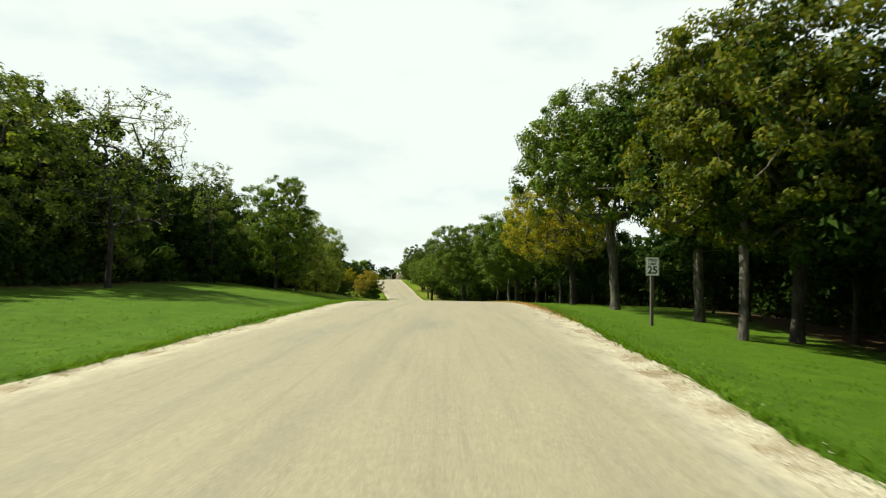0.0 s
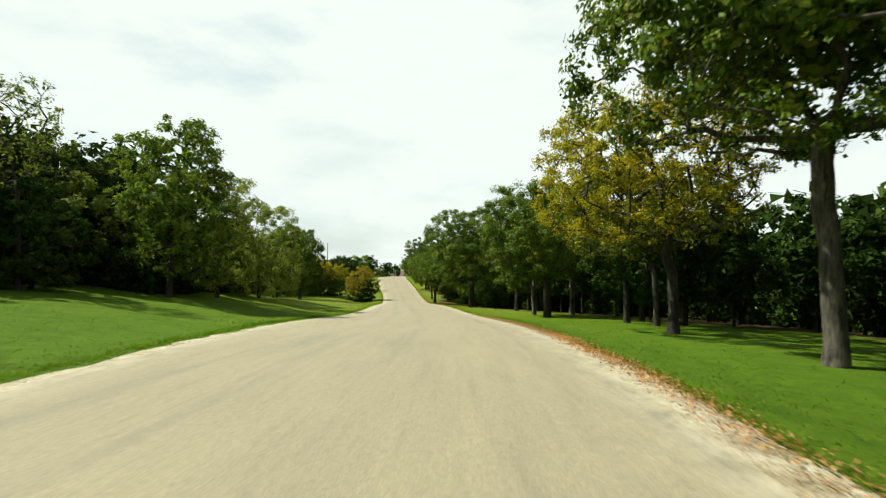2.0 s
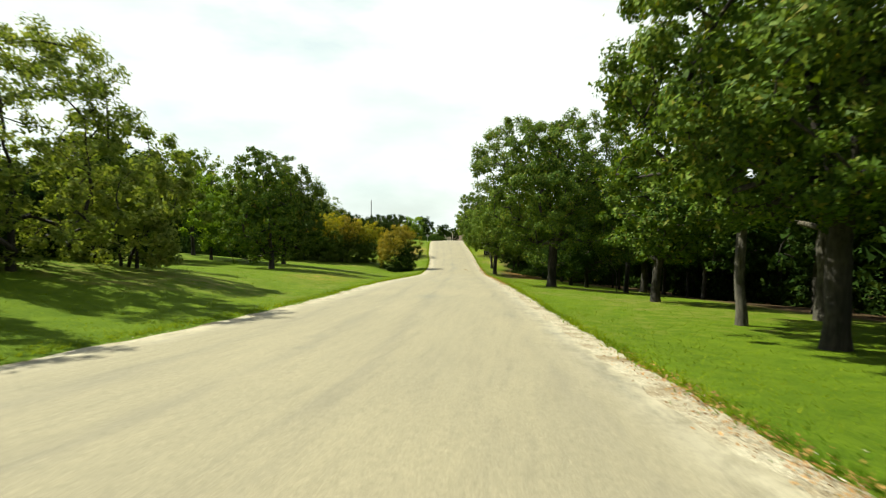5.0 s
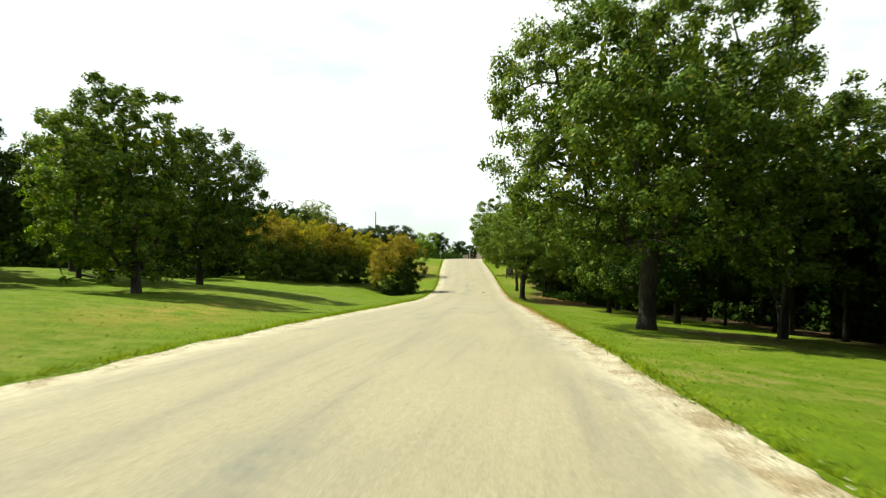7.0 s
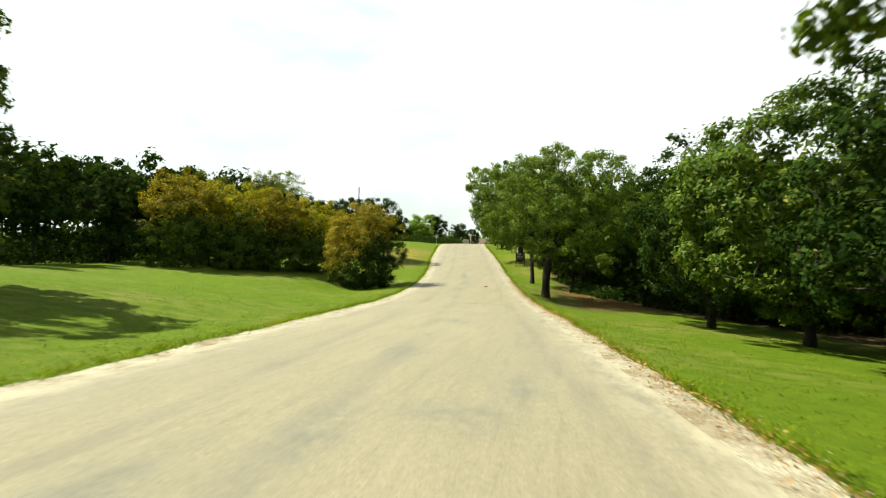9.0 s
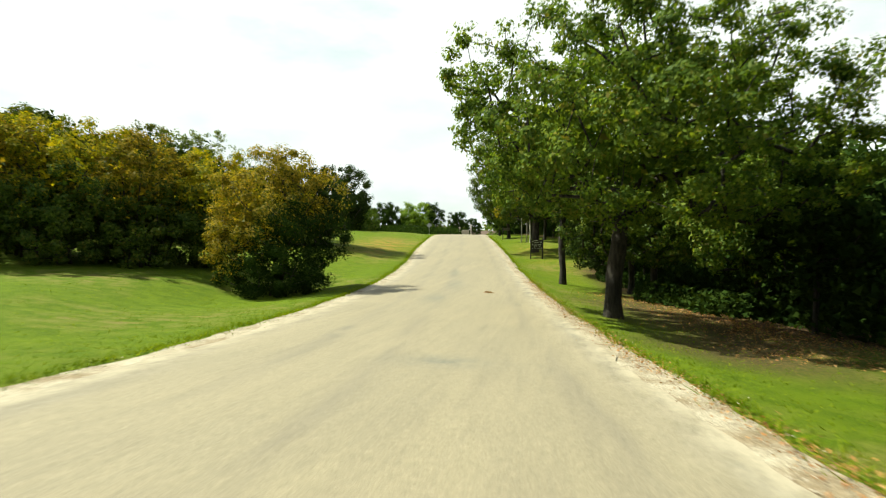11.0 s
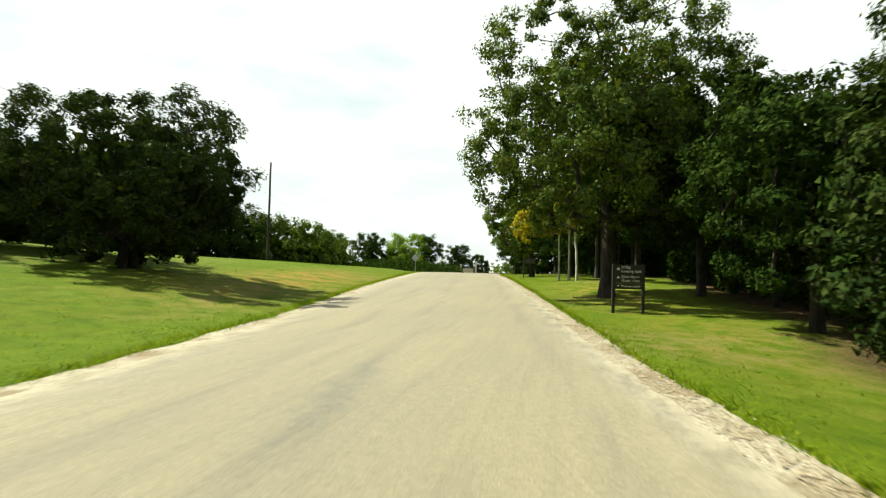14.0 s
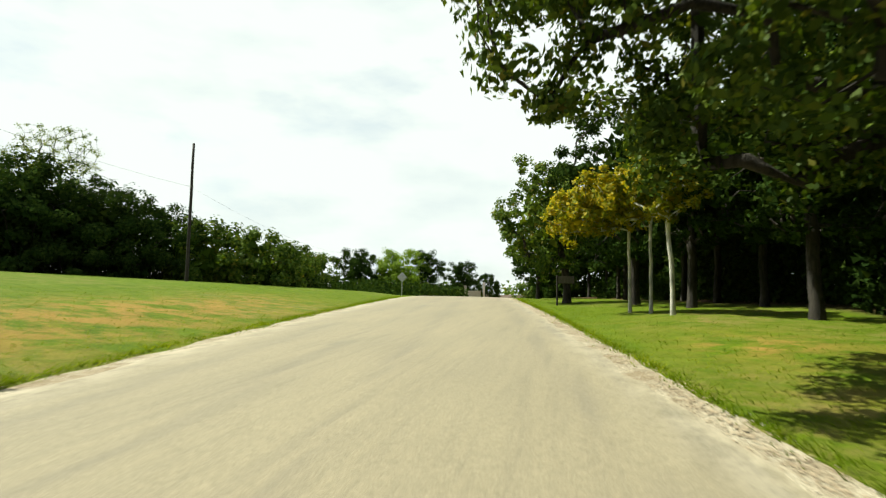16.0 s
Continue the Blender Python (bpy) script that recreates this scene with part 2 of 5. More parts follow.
M_GROUND, M_ROAD, M_GRAVEL = ground_material(), road_material(), gravel_material()
M_GRASS = leaf_material("grass_blades", ((0.0, (0.090, 0.143, 0.009)), (0.6, (0.130, 0.188, 0.013)), (1.0, (0.19, 0.232, 0.025))), 0.4, 0.0)
M_LUSH = leaf_material("lush_grass_blades", ((0.0, (0.052, 0.108, 0.008)), (0.6, (0.076, 0.142, 0.011)), (1.0, (0.11, 0.175, 0.020))), 0.4, 0.0)
M_STONE = plain_material("pale_stone", (0.312, 0.271, 0.205), (0.492, 0.443, 0.353), 30.0, 0.9)
M_RUBBLE = plain_material("broken_brown_stone", (0.125, 0.092, 0.056), (0.420, 0.345, 0.235), 9.0, 0.95)
M_DRY = leaf_material("fallen_leaves", ((0.0, (0.100, 0.050, 0.019)), (0.5, (0.260, 0.122, 0.036)), (1.0, (0.390, 0.225, 0.085))), 0.2, 0.03)
M_TIMBER = plain_material("dark_stained_timber", (0.012, 0.010, 0.008), (0.030, 0.024, 0.019), 14.0, 0.75)
M_TIMBER_GREY = plain_material("grey_timber", (0.045, 0.038, 0.03), (0.10, 0.085, 0.066), 14.0, 0.85)
M_POLE = plain_material("creosoted_pole", (0.014, 0.011, 0.009), (0.038, 0.030, 0.023), 10.0, 0.85)
M_WHITE = plain_material("white_sign_face", (0.76, 0.77, 0.75), (0.84, 0.85, 0.82), 4.0, 0.45)
M_BLACK = plain_material("black_sign_ink", (0.012, 0.012, 0.012), (0.02, 0.02, 0.02), 20.0, 0.5)
M_CREAM = plain_material("routed_cream_lettering", (0.55, 0.53, 0.46), (0.68, 0.66, 0.58), 20.0, 0.7)
M_STEEL = plain_material("galvanised_steel", (0.28, 0.28, 0.27), (0.42, 0.42, 0.41), 12.0, 0.5, 0.6)
M_ROOF = plain_material("brown_roof_shingles", (0.06, 0.04, 0.028), (0.12, 0.085, 0.06), 6.0, 0.85)
M_WIRE = plain_material("power_cable", (0.02, 0.02, 0.02), (0.04, 0.04, 0.04), 5.0, 0.6)


# ---------------------------------------------------------------- small tools
def np_mesh(name, verts, faces, mats):
    """A mesh from arrays: verts n x 3, faces m x k."""
    me = bpy.data.meshes.new(name)
    verts, faces = np.asarray(verts, np.float32), np.asarray(faces, np.int32)
    m, k = faces.shape
    me.vertices.add(len(verts))
    me.vertices.foreach_set("co", verts.ravel())
    me.loops.add(m * k)
    me.loops.foreach_set("vertex_index", faces.ravel())
    me.polygons.add(m)
    me.polygons.foreach_set("loop_start", np.arange(0, m * k, k, dtype=np.int32))
    me.polygons.foreach_set("loop_total", np.full(m, k, np.int32))
    for mat in mats:
        me.materials.append(mat)
    me.update(calc_edges=True)
    return me


def smooth(me):
    me.polygons.foreach_set("use_smooth", np.ones(len(me.polygons), bool))
    return me


def part(name, bm, mat, parent=None, label="", smoothed=False):
    me = bpy.data.meshes.new(name)
    bm.to_mesh(me)
    bm.free()
    me.materials.append(mat)
    if smoothed:
        smooth(me)
    ob = new(name, me)
    if parent is not None:
        ob.parent = parent
    if label:
        tagged(ob, label)
    return ob


def child(name, me, parent, label=""):
    ob = new(name, me)
    ob.parent = parent
    if label:
        tagged(ob, label)
    return ob


def thing(name, at, label, category, group="", turn=0.0):
    ob = new(name)
    ob.empty_display_size = 0.2
    ob.matrix_basis = pose(*at, 0, 0, turn)
    return tagged(ob, label, category, group)


def box(bm, x0, y0, z0, x1, y1, z1, bevel=0.0):
    made = bmesh.ops.create_cube(bm, size=1.0, matrix=Matrix.Translation(((x0 + x1) / 2, (y0 + y1) / 2, (z0 + z1) / 2)) @ Matrix.Diagonal((x1 - x0, y1 - y0, z1 - z0, 1)))
    if bevel:
        edges = {e for v in made["verts"] for e in v.link_edges}
        bmesh.ops.bevel(bm, geom=list(edges), offset=bevel, segments=2, affect="EDGES", profile=0.5)
    return bm


def spline(knots):
    """A smooth function through (y, value) knots."""
    ks = np.array(knots, float)
    xs, vs = ks[:, 0], ks[:, 1]
    slope = np.gradient(vs, xs)

    def at(y):
        y = np.asarray(y, float)
        yc = np.clip(y, xs[0], xs[-1])
        i = np.clip(np.searchsorted(xs, yc, "right") - 1, 0, len(xs) - 2)
        h = xs[i + 1] - xs[i]
        t = (yc - xs[i]) / h
        v = (2 * t**3 - 3 * t**2 + 1) * vs[i] + (t**3 - 2 * t**2 + t) * h * slope[i] + (3 * t**2 - 2 * t**3) * vs[i + 1] + (t**3 - t**2) * h * slope[i + 1]
        return v
    return at


def wave(x, y, scale, seed):
    """Smooth unevenness between -1 and 1."""
    x, y = np.asarray(x, float) / scale + seed * 1.7, np.asarray(y, float) / scale - seed * 0.9
    return (np.sin(x * 1.3 + 1.1 * np.sin(y * 0.9)) + np.sin(y * 1.7 + 1.3 * np.sin(x * 0.7 + 2)) + np.sin((x + y) * 0.8 + seed)) / 3


# ---------------------------------------------------------------- the lie of the land
line_x = spline([(-60, -3.6), (0, 0.0), (9, 0.58), (18, 1.07), (27, 1.39), (36, 1.33), (45, 0.91), (54, 0.24), (63, -0.59), (72, -1.48), (81, -2.37), (90, -3.21),
                 (100, -4.18), (109, -5.16), (118, -6.17), (127, -7.18), (136, -8.30), (144, -9.29), (165, -12.2), (190, -15.7), (205, -17.2), (225, -16.5), (250, -9.0), (300, 15.0)])
line_z = spline([(-60, 0.6), (0, 0.0), (9, -0.15), (18, -0.38), (27, -0.78), (36, -1.38), (45, -2.12), (54, -2.90), (63, -3.52), (72, -4.07), (81, -4.72), (90, -5.44),
                 (100, -6.25), (109, -6.98), (118, -7.45), (127, -7.69), (136, -7.69), (144, -7.53), (155, -7.22), (165, -6.95), (175, -6.72), (185, -6.55),
                 (194, -6.50), (205, -6.65), (220, -7.3), (240, -9.2), (260, -11.0), (300, -12.5), (400, -13.0)])
edge_l = spline([(-60, -5.3), (0, -5.3), (14, -5.5), (22, -5.9), (30, -6.5), (42, -6.9), (52, -6.4), (64, -5.7), (76, -5.35), (105, -5.25), (138, -5.35), (150, -5.85), (168, -6.1), (190, -6.2), (300, -6.2)])
edge_r = spline([(-60, 2.55), (15, 2.55), (60, 2.45), (84, 2.4), (105, 2.6), (140, 2.55), (190, 2.5), (300, 2.5)])
fall_r = spline([(-60, -0.09), (20, -0.10), (37, -0.045), (58, -0.02), (84, -0.055), (112, -0.06), (132, -0.10), (146, -0.01), (164, 0.05), (190, 0.04), (300, 0.0)])
rise_l = spline([(-60, 0.03), (0, 0.04), (25, 0.055), (40, 0.11), (48, 0.14), (56, 0.15), (62, 0.13), (72, 0.06), (82, 0.05), (94, 0.075), (110, 0.045), (123, 0.055), (134, 0.065), (146, 0.10), (165, 0.075), (180, 0.05), (220, 0.02), (300, 0.0)])


# distance of the wood's edge from the line of the road
wood_edge = spline([(-60, 11.0), (30, 11.0), (60, 11.5), (84, 10.5), (100, 12.0), (108, 10.5), (116, 7.4), (126, 6.6), (140, 7.2), (152, 7.6), (165, 8.6), (180, 7.0), (200, 6.0), (300, 6.0)])


def ground_z(x, y):
    x, y = np.asarray(x, float), np.asarray(y, float)
    d = x - line_x(y)
    r = np.clip(d - edge_r(y), 0, 16)
    l = np.clip(edge_l(y) - d, 0, 22)
    z = line_z(y) + fall_r(y) * r + rise_l(y) * l
    z = z - 0.10 * np.exp(-((l - 2.2) / 1.3) ** 2) - 0.05 * np.exp(-((r - 2.0) / 1.2) ** 2)
    z = z - 0.62 * np.exp(-((l - 4.6) / 2.4) ** 2 - ((y - 122) / 9) ** 2)
    off = np.clip((np.maximum(r, l) - 0.6) / 2.0, 0, 1)
    return z + off * (0.07 * wave(x, y, 3.1, 1) + 0.16 * wave(x, y, 11.0, 2))


def terrain():
    ys = np.concatenate([[-2500, -1200, -500, -200, -100], np.arange(-60, 240, 0.9), np.arange(240, 420, 12), [500, 700, 1000, 1600, 2600]])
    side = np.concatenate([np.arange(0, 12, 0.6), np.arange(12, 36, 1.5), np.arange(36, 90, 9), [120, 200, 400, 900, 2500]])
    ds = np.concatenate([-side[::-1] - 5.0, np.linspace(-4.4, 1.6, 6), side + 2.2])
    Y, D = np.meshgrid(ys, ds, indexing="ij")
    X = line_x(Y) + D
    Z = ground_z(X, Y)
    under = np.clip(np.minimum(D - edge_l(Y), edge_r(Y) - D) / 0.4, 0, 1)
    Z = Z - 0.06 * under - np.clip((np.abs(X) - 300) / 2200, 0, 1) * 6 - np.clip((Y - 400) / 2200, 0, 1) * 75
    V = np.stack([X, Y, Z], -1).reshape(-1, 3)
    a, b = len(ys), len(ds)
    i = (np.arange(a - 1)[:, None] * b + np.arange(b - 1)[None]).ravel()
    me = smooth(np_mesh("ground", V, np.stack([i, i + 1, i + b + 1, i + b], 1), [M_GROUND]))
    far_r = D - (wood_edge(Y) + 1.6 + 1.0 * wave(X, Y, 7, 5))
    far_l = -D - (18.0 + 2.0 * wave(X, Y, 7, 6) + 16 * np.clip((Y - 64) / 8, 0, 1) + 30 * np.clip((Y - 134) / 10, 0, 1))
    # dark litter carried out to the shade line, doubling as the woods' shade
    far_r = np.maximum(far_r, D - 6.2 - 0.5 * wave(X, Y, 3, 12) - 0.5 * np.maximum(np.abs(Y - 130) - 10, 0))
    lit = np.clip(np.maximum(far_r, far_l) / 1.5, 0, 1) * (Y < 215) * (Y > -60) * np.clip((62 - np.abs(D)) / 8, 0, 1)
    for cx, cy, rad in ((0.9, 118.5, 3.2), (0.2, 113.5, 2.2), (-0.6, 124.0, 2.2), (6.0, 84.0, 2.0)):
        lit = np.maximum(lit, 0.85 * np.clip(1.5 - np.hypot(X - cx, (Y - cy) * 0.7) / rad + 0.3 * wave(X, Y, 1.4, 9), 0, 1))
    dry = np.exp(-((D + 9.2) / 2.8) ** 2 - ((Y - 157) / 13) ** 2) + 0.6 * np.exp(-((D + 8.5) / 1.5) ** 2 - ((Y - 78) / 5) ** 2) + 0.32 * np.exp(-((D - 5.5) / 2.4) ** 2 - ((Y - 150) / 14) ** 2) + np.exp(-((X + 5.7) / 0.9) ** 2 - ((Y - 155.6) / 1.0) ** 2)
    at = me.attributes.new("lush", "FLOAT", "POINT")
    at.data.foreach_set("value", np.clip((62 - Y) / 30 + 0.15 * wave(X, Y, 6, 3), 0, 1).ravel().astype(np.float32))
    at = me.attributes.new("dry", "FLOAT", "POINT")
    at.data.foreach_set("value", np.clip(dry, 0, 1).ravel().astype(np.float32))
    at = me.attributes.new("litter", "FLOAT", "POINT")
    at.data.foreach_set("value", lit.ravel().astype(np.float32))
    return tagged(new("ground", me), "rolling mown grass beside a park road", "grass ground", kind="structure")


def strip(name, y0, y1, step, offsets, lift, mat, rut=False):
    """A band along the road; offsets(y) gives rows of distances from the line."""
    ys = np.arange(y0, y1, step)
    D = np.stack(offsets(ys), 1)
    Y = np.repeat(ys[:, None], D.shape[1], 1)
    X = line_x(Y) + D
    Z = line_z(Y) + lift(D, Y)
    b = D.shape[1]
    i = (np.arange(len(ys) - 1)[:, None] * b + np.arange(b - 1)[None]).ravel()
    me = smooth(np_mesh(name, np.stack([X, Y, Z], -1).reshape(-1, 3), np.stack([i, i + 1, i + b + 1, i + b], 1), [mat]))
    if rut:
        v = sum(np.exp(-((D - c) / 0.16) ** 2) for c in (-4.3, -2.9, -1.5, 1.1))
        v = v + 0.9 * np.exp(-((edge_r(Y) - 0.75 - D) / 0.22) ** 2) + 0.5 * np.exp(-((D - edge_l(Y) - 0.8) / 0.2) ** 2)
        dark = sum(np.exp(-((D - d) / w) ** 2 - ((Y - y) / n) ** 2) for d, y, w, n in SCUFFS)
        dark = dark + 0.8 * np.exp(-((edge_r(Y) - 0.70 - D) / 0.11) ** 2) * np.clip(0.6 + 0.8 * wave(X, Y, 1.3, 6), 0, 1)
        near = np.minimum(D - edge_l(Y), edge_r(Y) - D) - 0.45
        for key, value in (("rut", v), ("scuff", dark), ("dust", np.exp(-(np.maximum(near, 0) / 0.42) ** 1.5))):
            at = me.attributes.new(key, "FLOAT", "POINT")
            at.data.foreach_set("value", np.clip(value, 0, 1).ravel().astype(np.float32))
    return new(name, me)


SCUFFS = [(-1.7, 120.0, 0.40, 1.6), (-1.2, 126.5, 0.35, 2.4), (-1.5, 133.0, 0.3, 2.0), (-2.3, 84.0, 0.3, 0.9), (-1.4, 85.5, 0.25, 1.2), (-0.3, 86.5, 0.5, 0.5), (-2.0, 81.5, 0.25, 1.0),
          (-1.4, 90.5, 0.3, 1.0), (0.4, 88.0, 0.25, 0.7), (-0.9, 97.5, 0.3, 0.8), (-0.6, 108.0, 0.7, 0.5), (-1.6, 66.5, 0.4, 0.8), (-3.2, 12.0, 0.3, 2.0), (-1.1, 13.5, 0.4, 1.2), (-3.6, 31.0, 0.3, 2.2)]


def crown_lift(D, Y):
    mid = (edge_l(Y) + edge_r(Y)) / 2
    return 0.03 - 0.004 * np.abs(D - mid) ** 1.5


def road_offsets(ys):
    lo = edge_l(ys) + 0.46 + 0.09 * wave(ys, ys, 1.3, 3) + 0.05 * wave(ys, ys, 0.37, 4)
    hi = edge_r(ys) - 0.50 + 0.09 * wave(ys, ys, 1.3, 7) + 0.06 * wave(ys, ys, 0.41, 8)
    return [lo + (hi - lo) * k for k in np.linspace(0, 1, 37)]


def shoulder(side):
    def offsets(ys):
        e = (edge_l if side < 0 else edge_r)(ys)
        out = e + side * (0.02 + 0.07 * wave(ys, ys, 1.7, 11 + side) + 0.04 * wave(ys, ys, 0.37, 14 + side) + 0.025 * wave(ys, ys, 0.15, 17 + side))
        inn = e - side * 0.95
        return [inn + (out - inn) * k for k in (np.linspace(0, 1, 7) if side > 0 else np.linspace(1, 0, 7))]
    return offsets


terrain()
tagged(strip("road", -60, 262, 0.3, road_offsets, crown_lift, M_ROAD, True), "worn tan chip-seal two-lane road without markings", "road", kind="structure")
for side in (-1, 1):
    ob = strip("gravel_shoulder", -60, 240, 0.2, shoulder(side), lambda D, Y: crown_lift(D, Y) - 0.022 + 0.012 * wave(D * 5, Y, 0.6, 2), M_GRAVEL)
    tagged(ob, "crumbling pale limestone gravel shoulder", "gravel shoulder", kind="structure")


# ---------------------------------------------------------------- trees
def unit(rng, n):
    v = rng.normal(size=(n, 3))
    return v / np.linalg.norm(v, axis=1)[:, None]


def skeleton_of(rng, height, fork, centre, radii, tips, lobes, wobble=0.05, lean=(0, 0), stems=1, boughs=()):
    """Nodes and parents of a tree whose limbs reach for points inside a lumpy crown; boughs: main limbs that have a course of their own."""
    centre, radii = np.array(centre, float), np.array(radii, float)
    pos, par = [], []
    for s in range(stems):
        foot = np.zeros(3) if stems == 1 else np.array([*(rng.normal(size=2) * 0.10 * stems), 0.0])
        top = np.array([centre[0] * 0.55 + lean[0], centre[1] * 0.55 + lean[1], height * 0.75])
        if stems > 1:
            top = top + np.array([*(rng.normal(size=2) * radii[0] * 0.45), 0])
        n = max(6, int(height / 0.55))
        last, drift = -1, np.zeros(2)
        for k in range(n + 1):
            t = k / n
            drift = drift + rng.normal(size=2) * wobble * (0.4 + 1.6 * (t > 0.35))
            p = foot + (top - foot) * np.array([t**1.4, t**1.4, t]) + np.array([*drift, 0])
            pos.append(p), par.append(last)
            last = len(pos) - 1
    for course in boughs:
        knots = [np.array(p, float) for p in course]
        last = int(np.argmin([np.linalg.norm(p - knots[0]) for p in pos]))
        for a, b in zip([pos[last]] + knots, knots):
            n = max(1, int(np.linalg.norm(b - a) / 0.4))
            for k in range(1, n + 1):
                pos.append(a + (b - a) * k / n + rng.normal(size=3) * 0.035)
                par.append(last)
                last = len(pos) - 1
    heights = np.array([p[2] for p in pos])
    free = list(np.where(heights >= fork)[0])
    bumps = unit(rng, lobes)
    swell = rng.uniform(0.15, 0.36, lobes)

    def reach(d):
        near = np.clip((d @ bumps.T - 0.72) / 0.28, 0, 1) ** 0.8
        box_like = 1.0 / (np.abs(d) ** 3).sum(1) ** (1 / 3)
        return (0.80 + 0.9 * (near * swell).max(1)) * np.minimum(box_like, 1.16)

    d = unit(rng, tips)
    goals = centre + d * radii * (reach(d) * (0.30 + 0.70 * rng.random(tips) ** 0.33))[:, None]
    goals[:, 2] = np.maximum(goals[:, 2], 0.3)
    order = np.argsort(np.linalg.norm(goals - np.array([0, 0, fork + 0.5]), axis=1))
    P = np.zeros((len(pos) + tips * 14 + 50, 3))
    P[:len(pos)] = pos
    live = np.zeros(len(P), bool)
    live[free] = True
    count = len(pos)
    ends, hub = [], centre * 0.5
    for g in goals[order]:
        idx = np.where(live[:count])[0]
        out = np.hypot(P[idx, 0] - hub[0], P[idx, 1] - hub[1])
        cost = np.linalg.norm(g - P[idx], axis=1) + 0.55 * np.maximum(0, P[idx, 2] - g[2]) + 0.9 * np.maximum(0, out - math.hypot(g[0] - hub[0], g[1] - hub[1]))
        a = idx[np.argmin(cost)]
        start, dist = P[a].copy(), np.linalg.norm(g - P[a])
        n = int(np.clip(dist / 0.5, 1, 12))
        last = a
        side = rng.normal(size=3) * 0.12 * dist
        for k in range(1, n + 1):
            t = k / n
            P[count] = start + (g - start) * t + side * math.sin(math.pi * t) + np.array([0, 0, 0.10 * dist * math.sin(math.pi * t)]) + rng.normal(size=3) * 0.05 * (t < 1)
            live[count] = True
            par.append(last)
            last = count
            count += 1
        ends.append(last)
    return P[:count], np.array(par), np.array(ends)


def limbs_mesh(name, P, par, ends, base_r, mat, k=6, tip_r=0.012, power=0.47, flare=0.45):
    n = len(P)
    load = np.zeros(n)
    load[ends] = 1
    for i in range(n - 1, 0, -1):
        if par[i] >= 0:
            load[par[i]] += max(load[i], 0.3)
    rad = tip_r * np.maximum(load, 1) ** power
    rad *= 1 + (base_r / rad.max() - 1) * np.clip(rad / rad.max(), 0, 1) ** 0.5
    rad = np.where(load <= 3, np.minimum(rad, 0.007 + 0.004 * load), rad)
    rad = rad * (1 + flare * np.exp(-P[:, 2] / 0.28) * (rad > 0.3 * base_r))
    heavy = {}
    for i in range(n):
        p = par[i]
        if p >= 0 and (p not in heavy or load[i] > load[heavy[p]]):
            heavy[p] = i
    V, F, ring, count = [], [], {}, 0

    def add_ring(i, direction, r, m, dip=0.0):
        nonlocal count
        ang = np.arange(m) * 2 * np.pi / m
        d = direction / (np.linalg.norm(direction) + 1e-9)
        a = np.array([-0.95 * d[2] + 0.02 * d[1], 0.31 * d[2] - 0.02 * d[0], 0.95 * d[0] - 0.31 * d[1]])
        a /= np.linalg.norm(a) + 1e-9
        b = np.array([d[1] * a[2] - d[2] * a[1], d[2] * a[0] - d[0] * a[2], d[0] * a[1] - d[1] * a[0]])
        knots = 1 + (0.09 * (0.6 * np.sin(3 * ang + 2.1 * P[i, 2] + i % 3) + 0.5 * np.sin(2 * ang - 3.3 * P[i, 2])) if m > 6 else 0 * ang)
        V.append(P[i] - np.array([0, 0, dip]) + (r * knots)[:, None] * (np.cos(ang)[:, None] * a + np.sin(ang)[:, None] * b))
        count += m
        return count - m

    sides = [k if r > 0.05 else min(k, 4) if r > 0.014 else 3 for r in rad]
    for i in range(n):
        p, m = par[i], sides[i]
        if p < 0:
            ring[i] = add_ring(i, np.array([0.0, 0.0, 1.0]), rad[i], m, 0.25)
            continue
        d = P[i] - P[p]
        start = ring[p] if heavy.get(p) == i and sides[p] == m else add_ring(p, d, min(rad[p] * 0.8, rad[i] * 1.15), m)
        ring[i] = add_ring(i, d, rad[i], m)
        for j in range(m):
            a, b, c, e = start + j, start + (j + 1) % m, ring[i] + (j + 1) % m, ring[i] + j
            F += [(a, b, c), (a, c, e)]
    return smooth(np_mesh(name, np.concatenate(V), F, [mat])), load


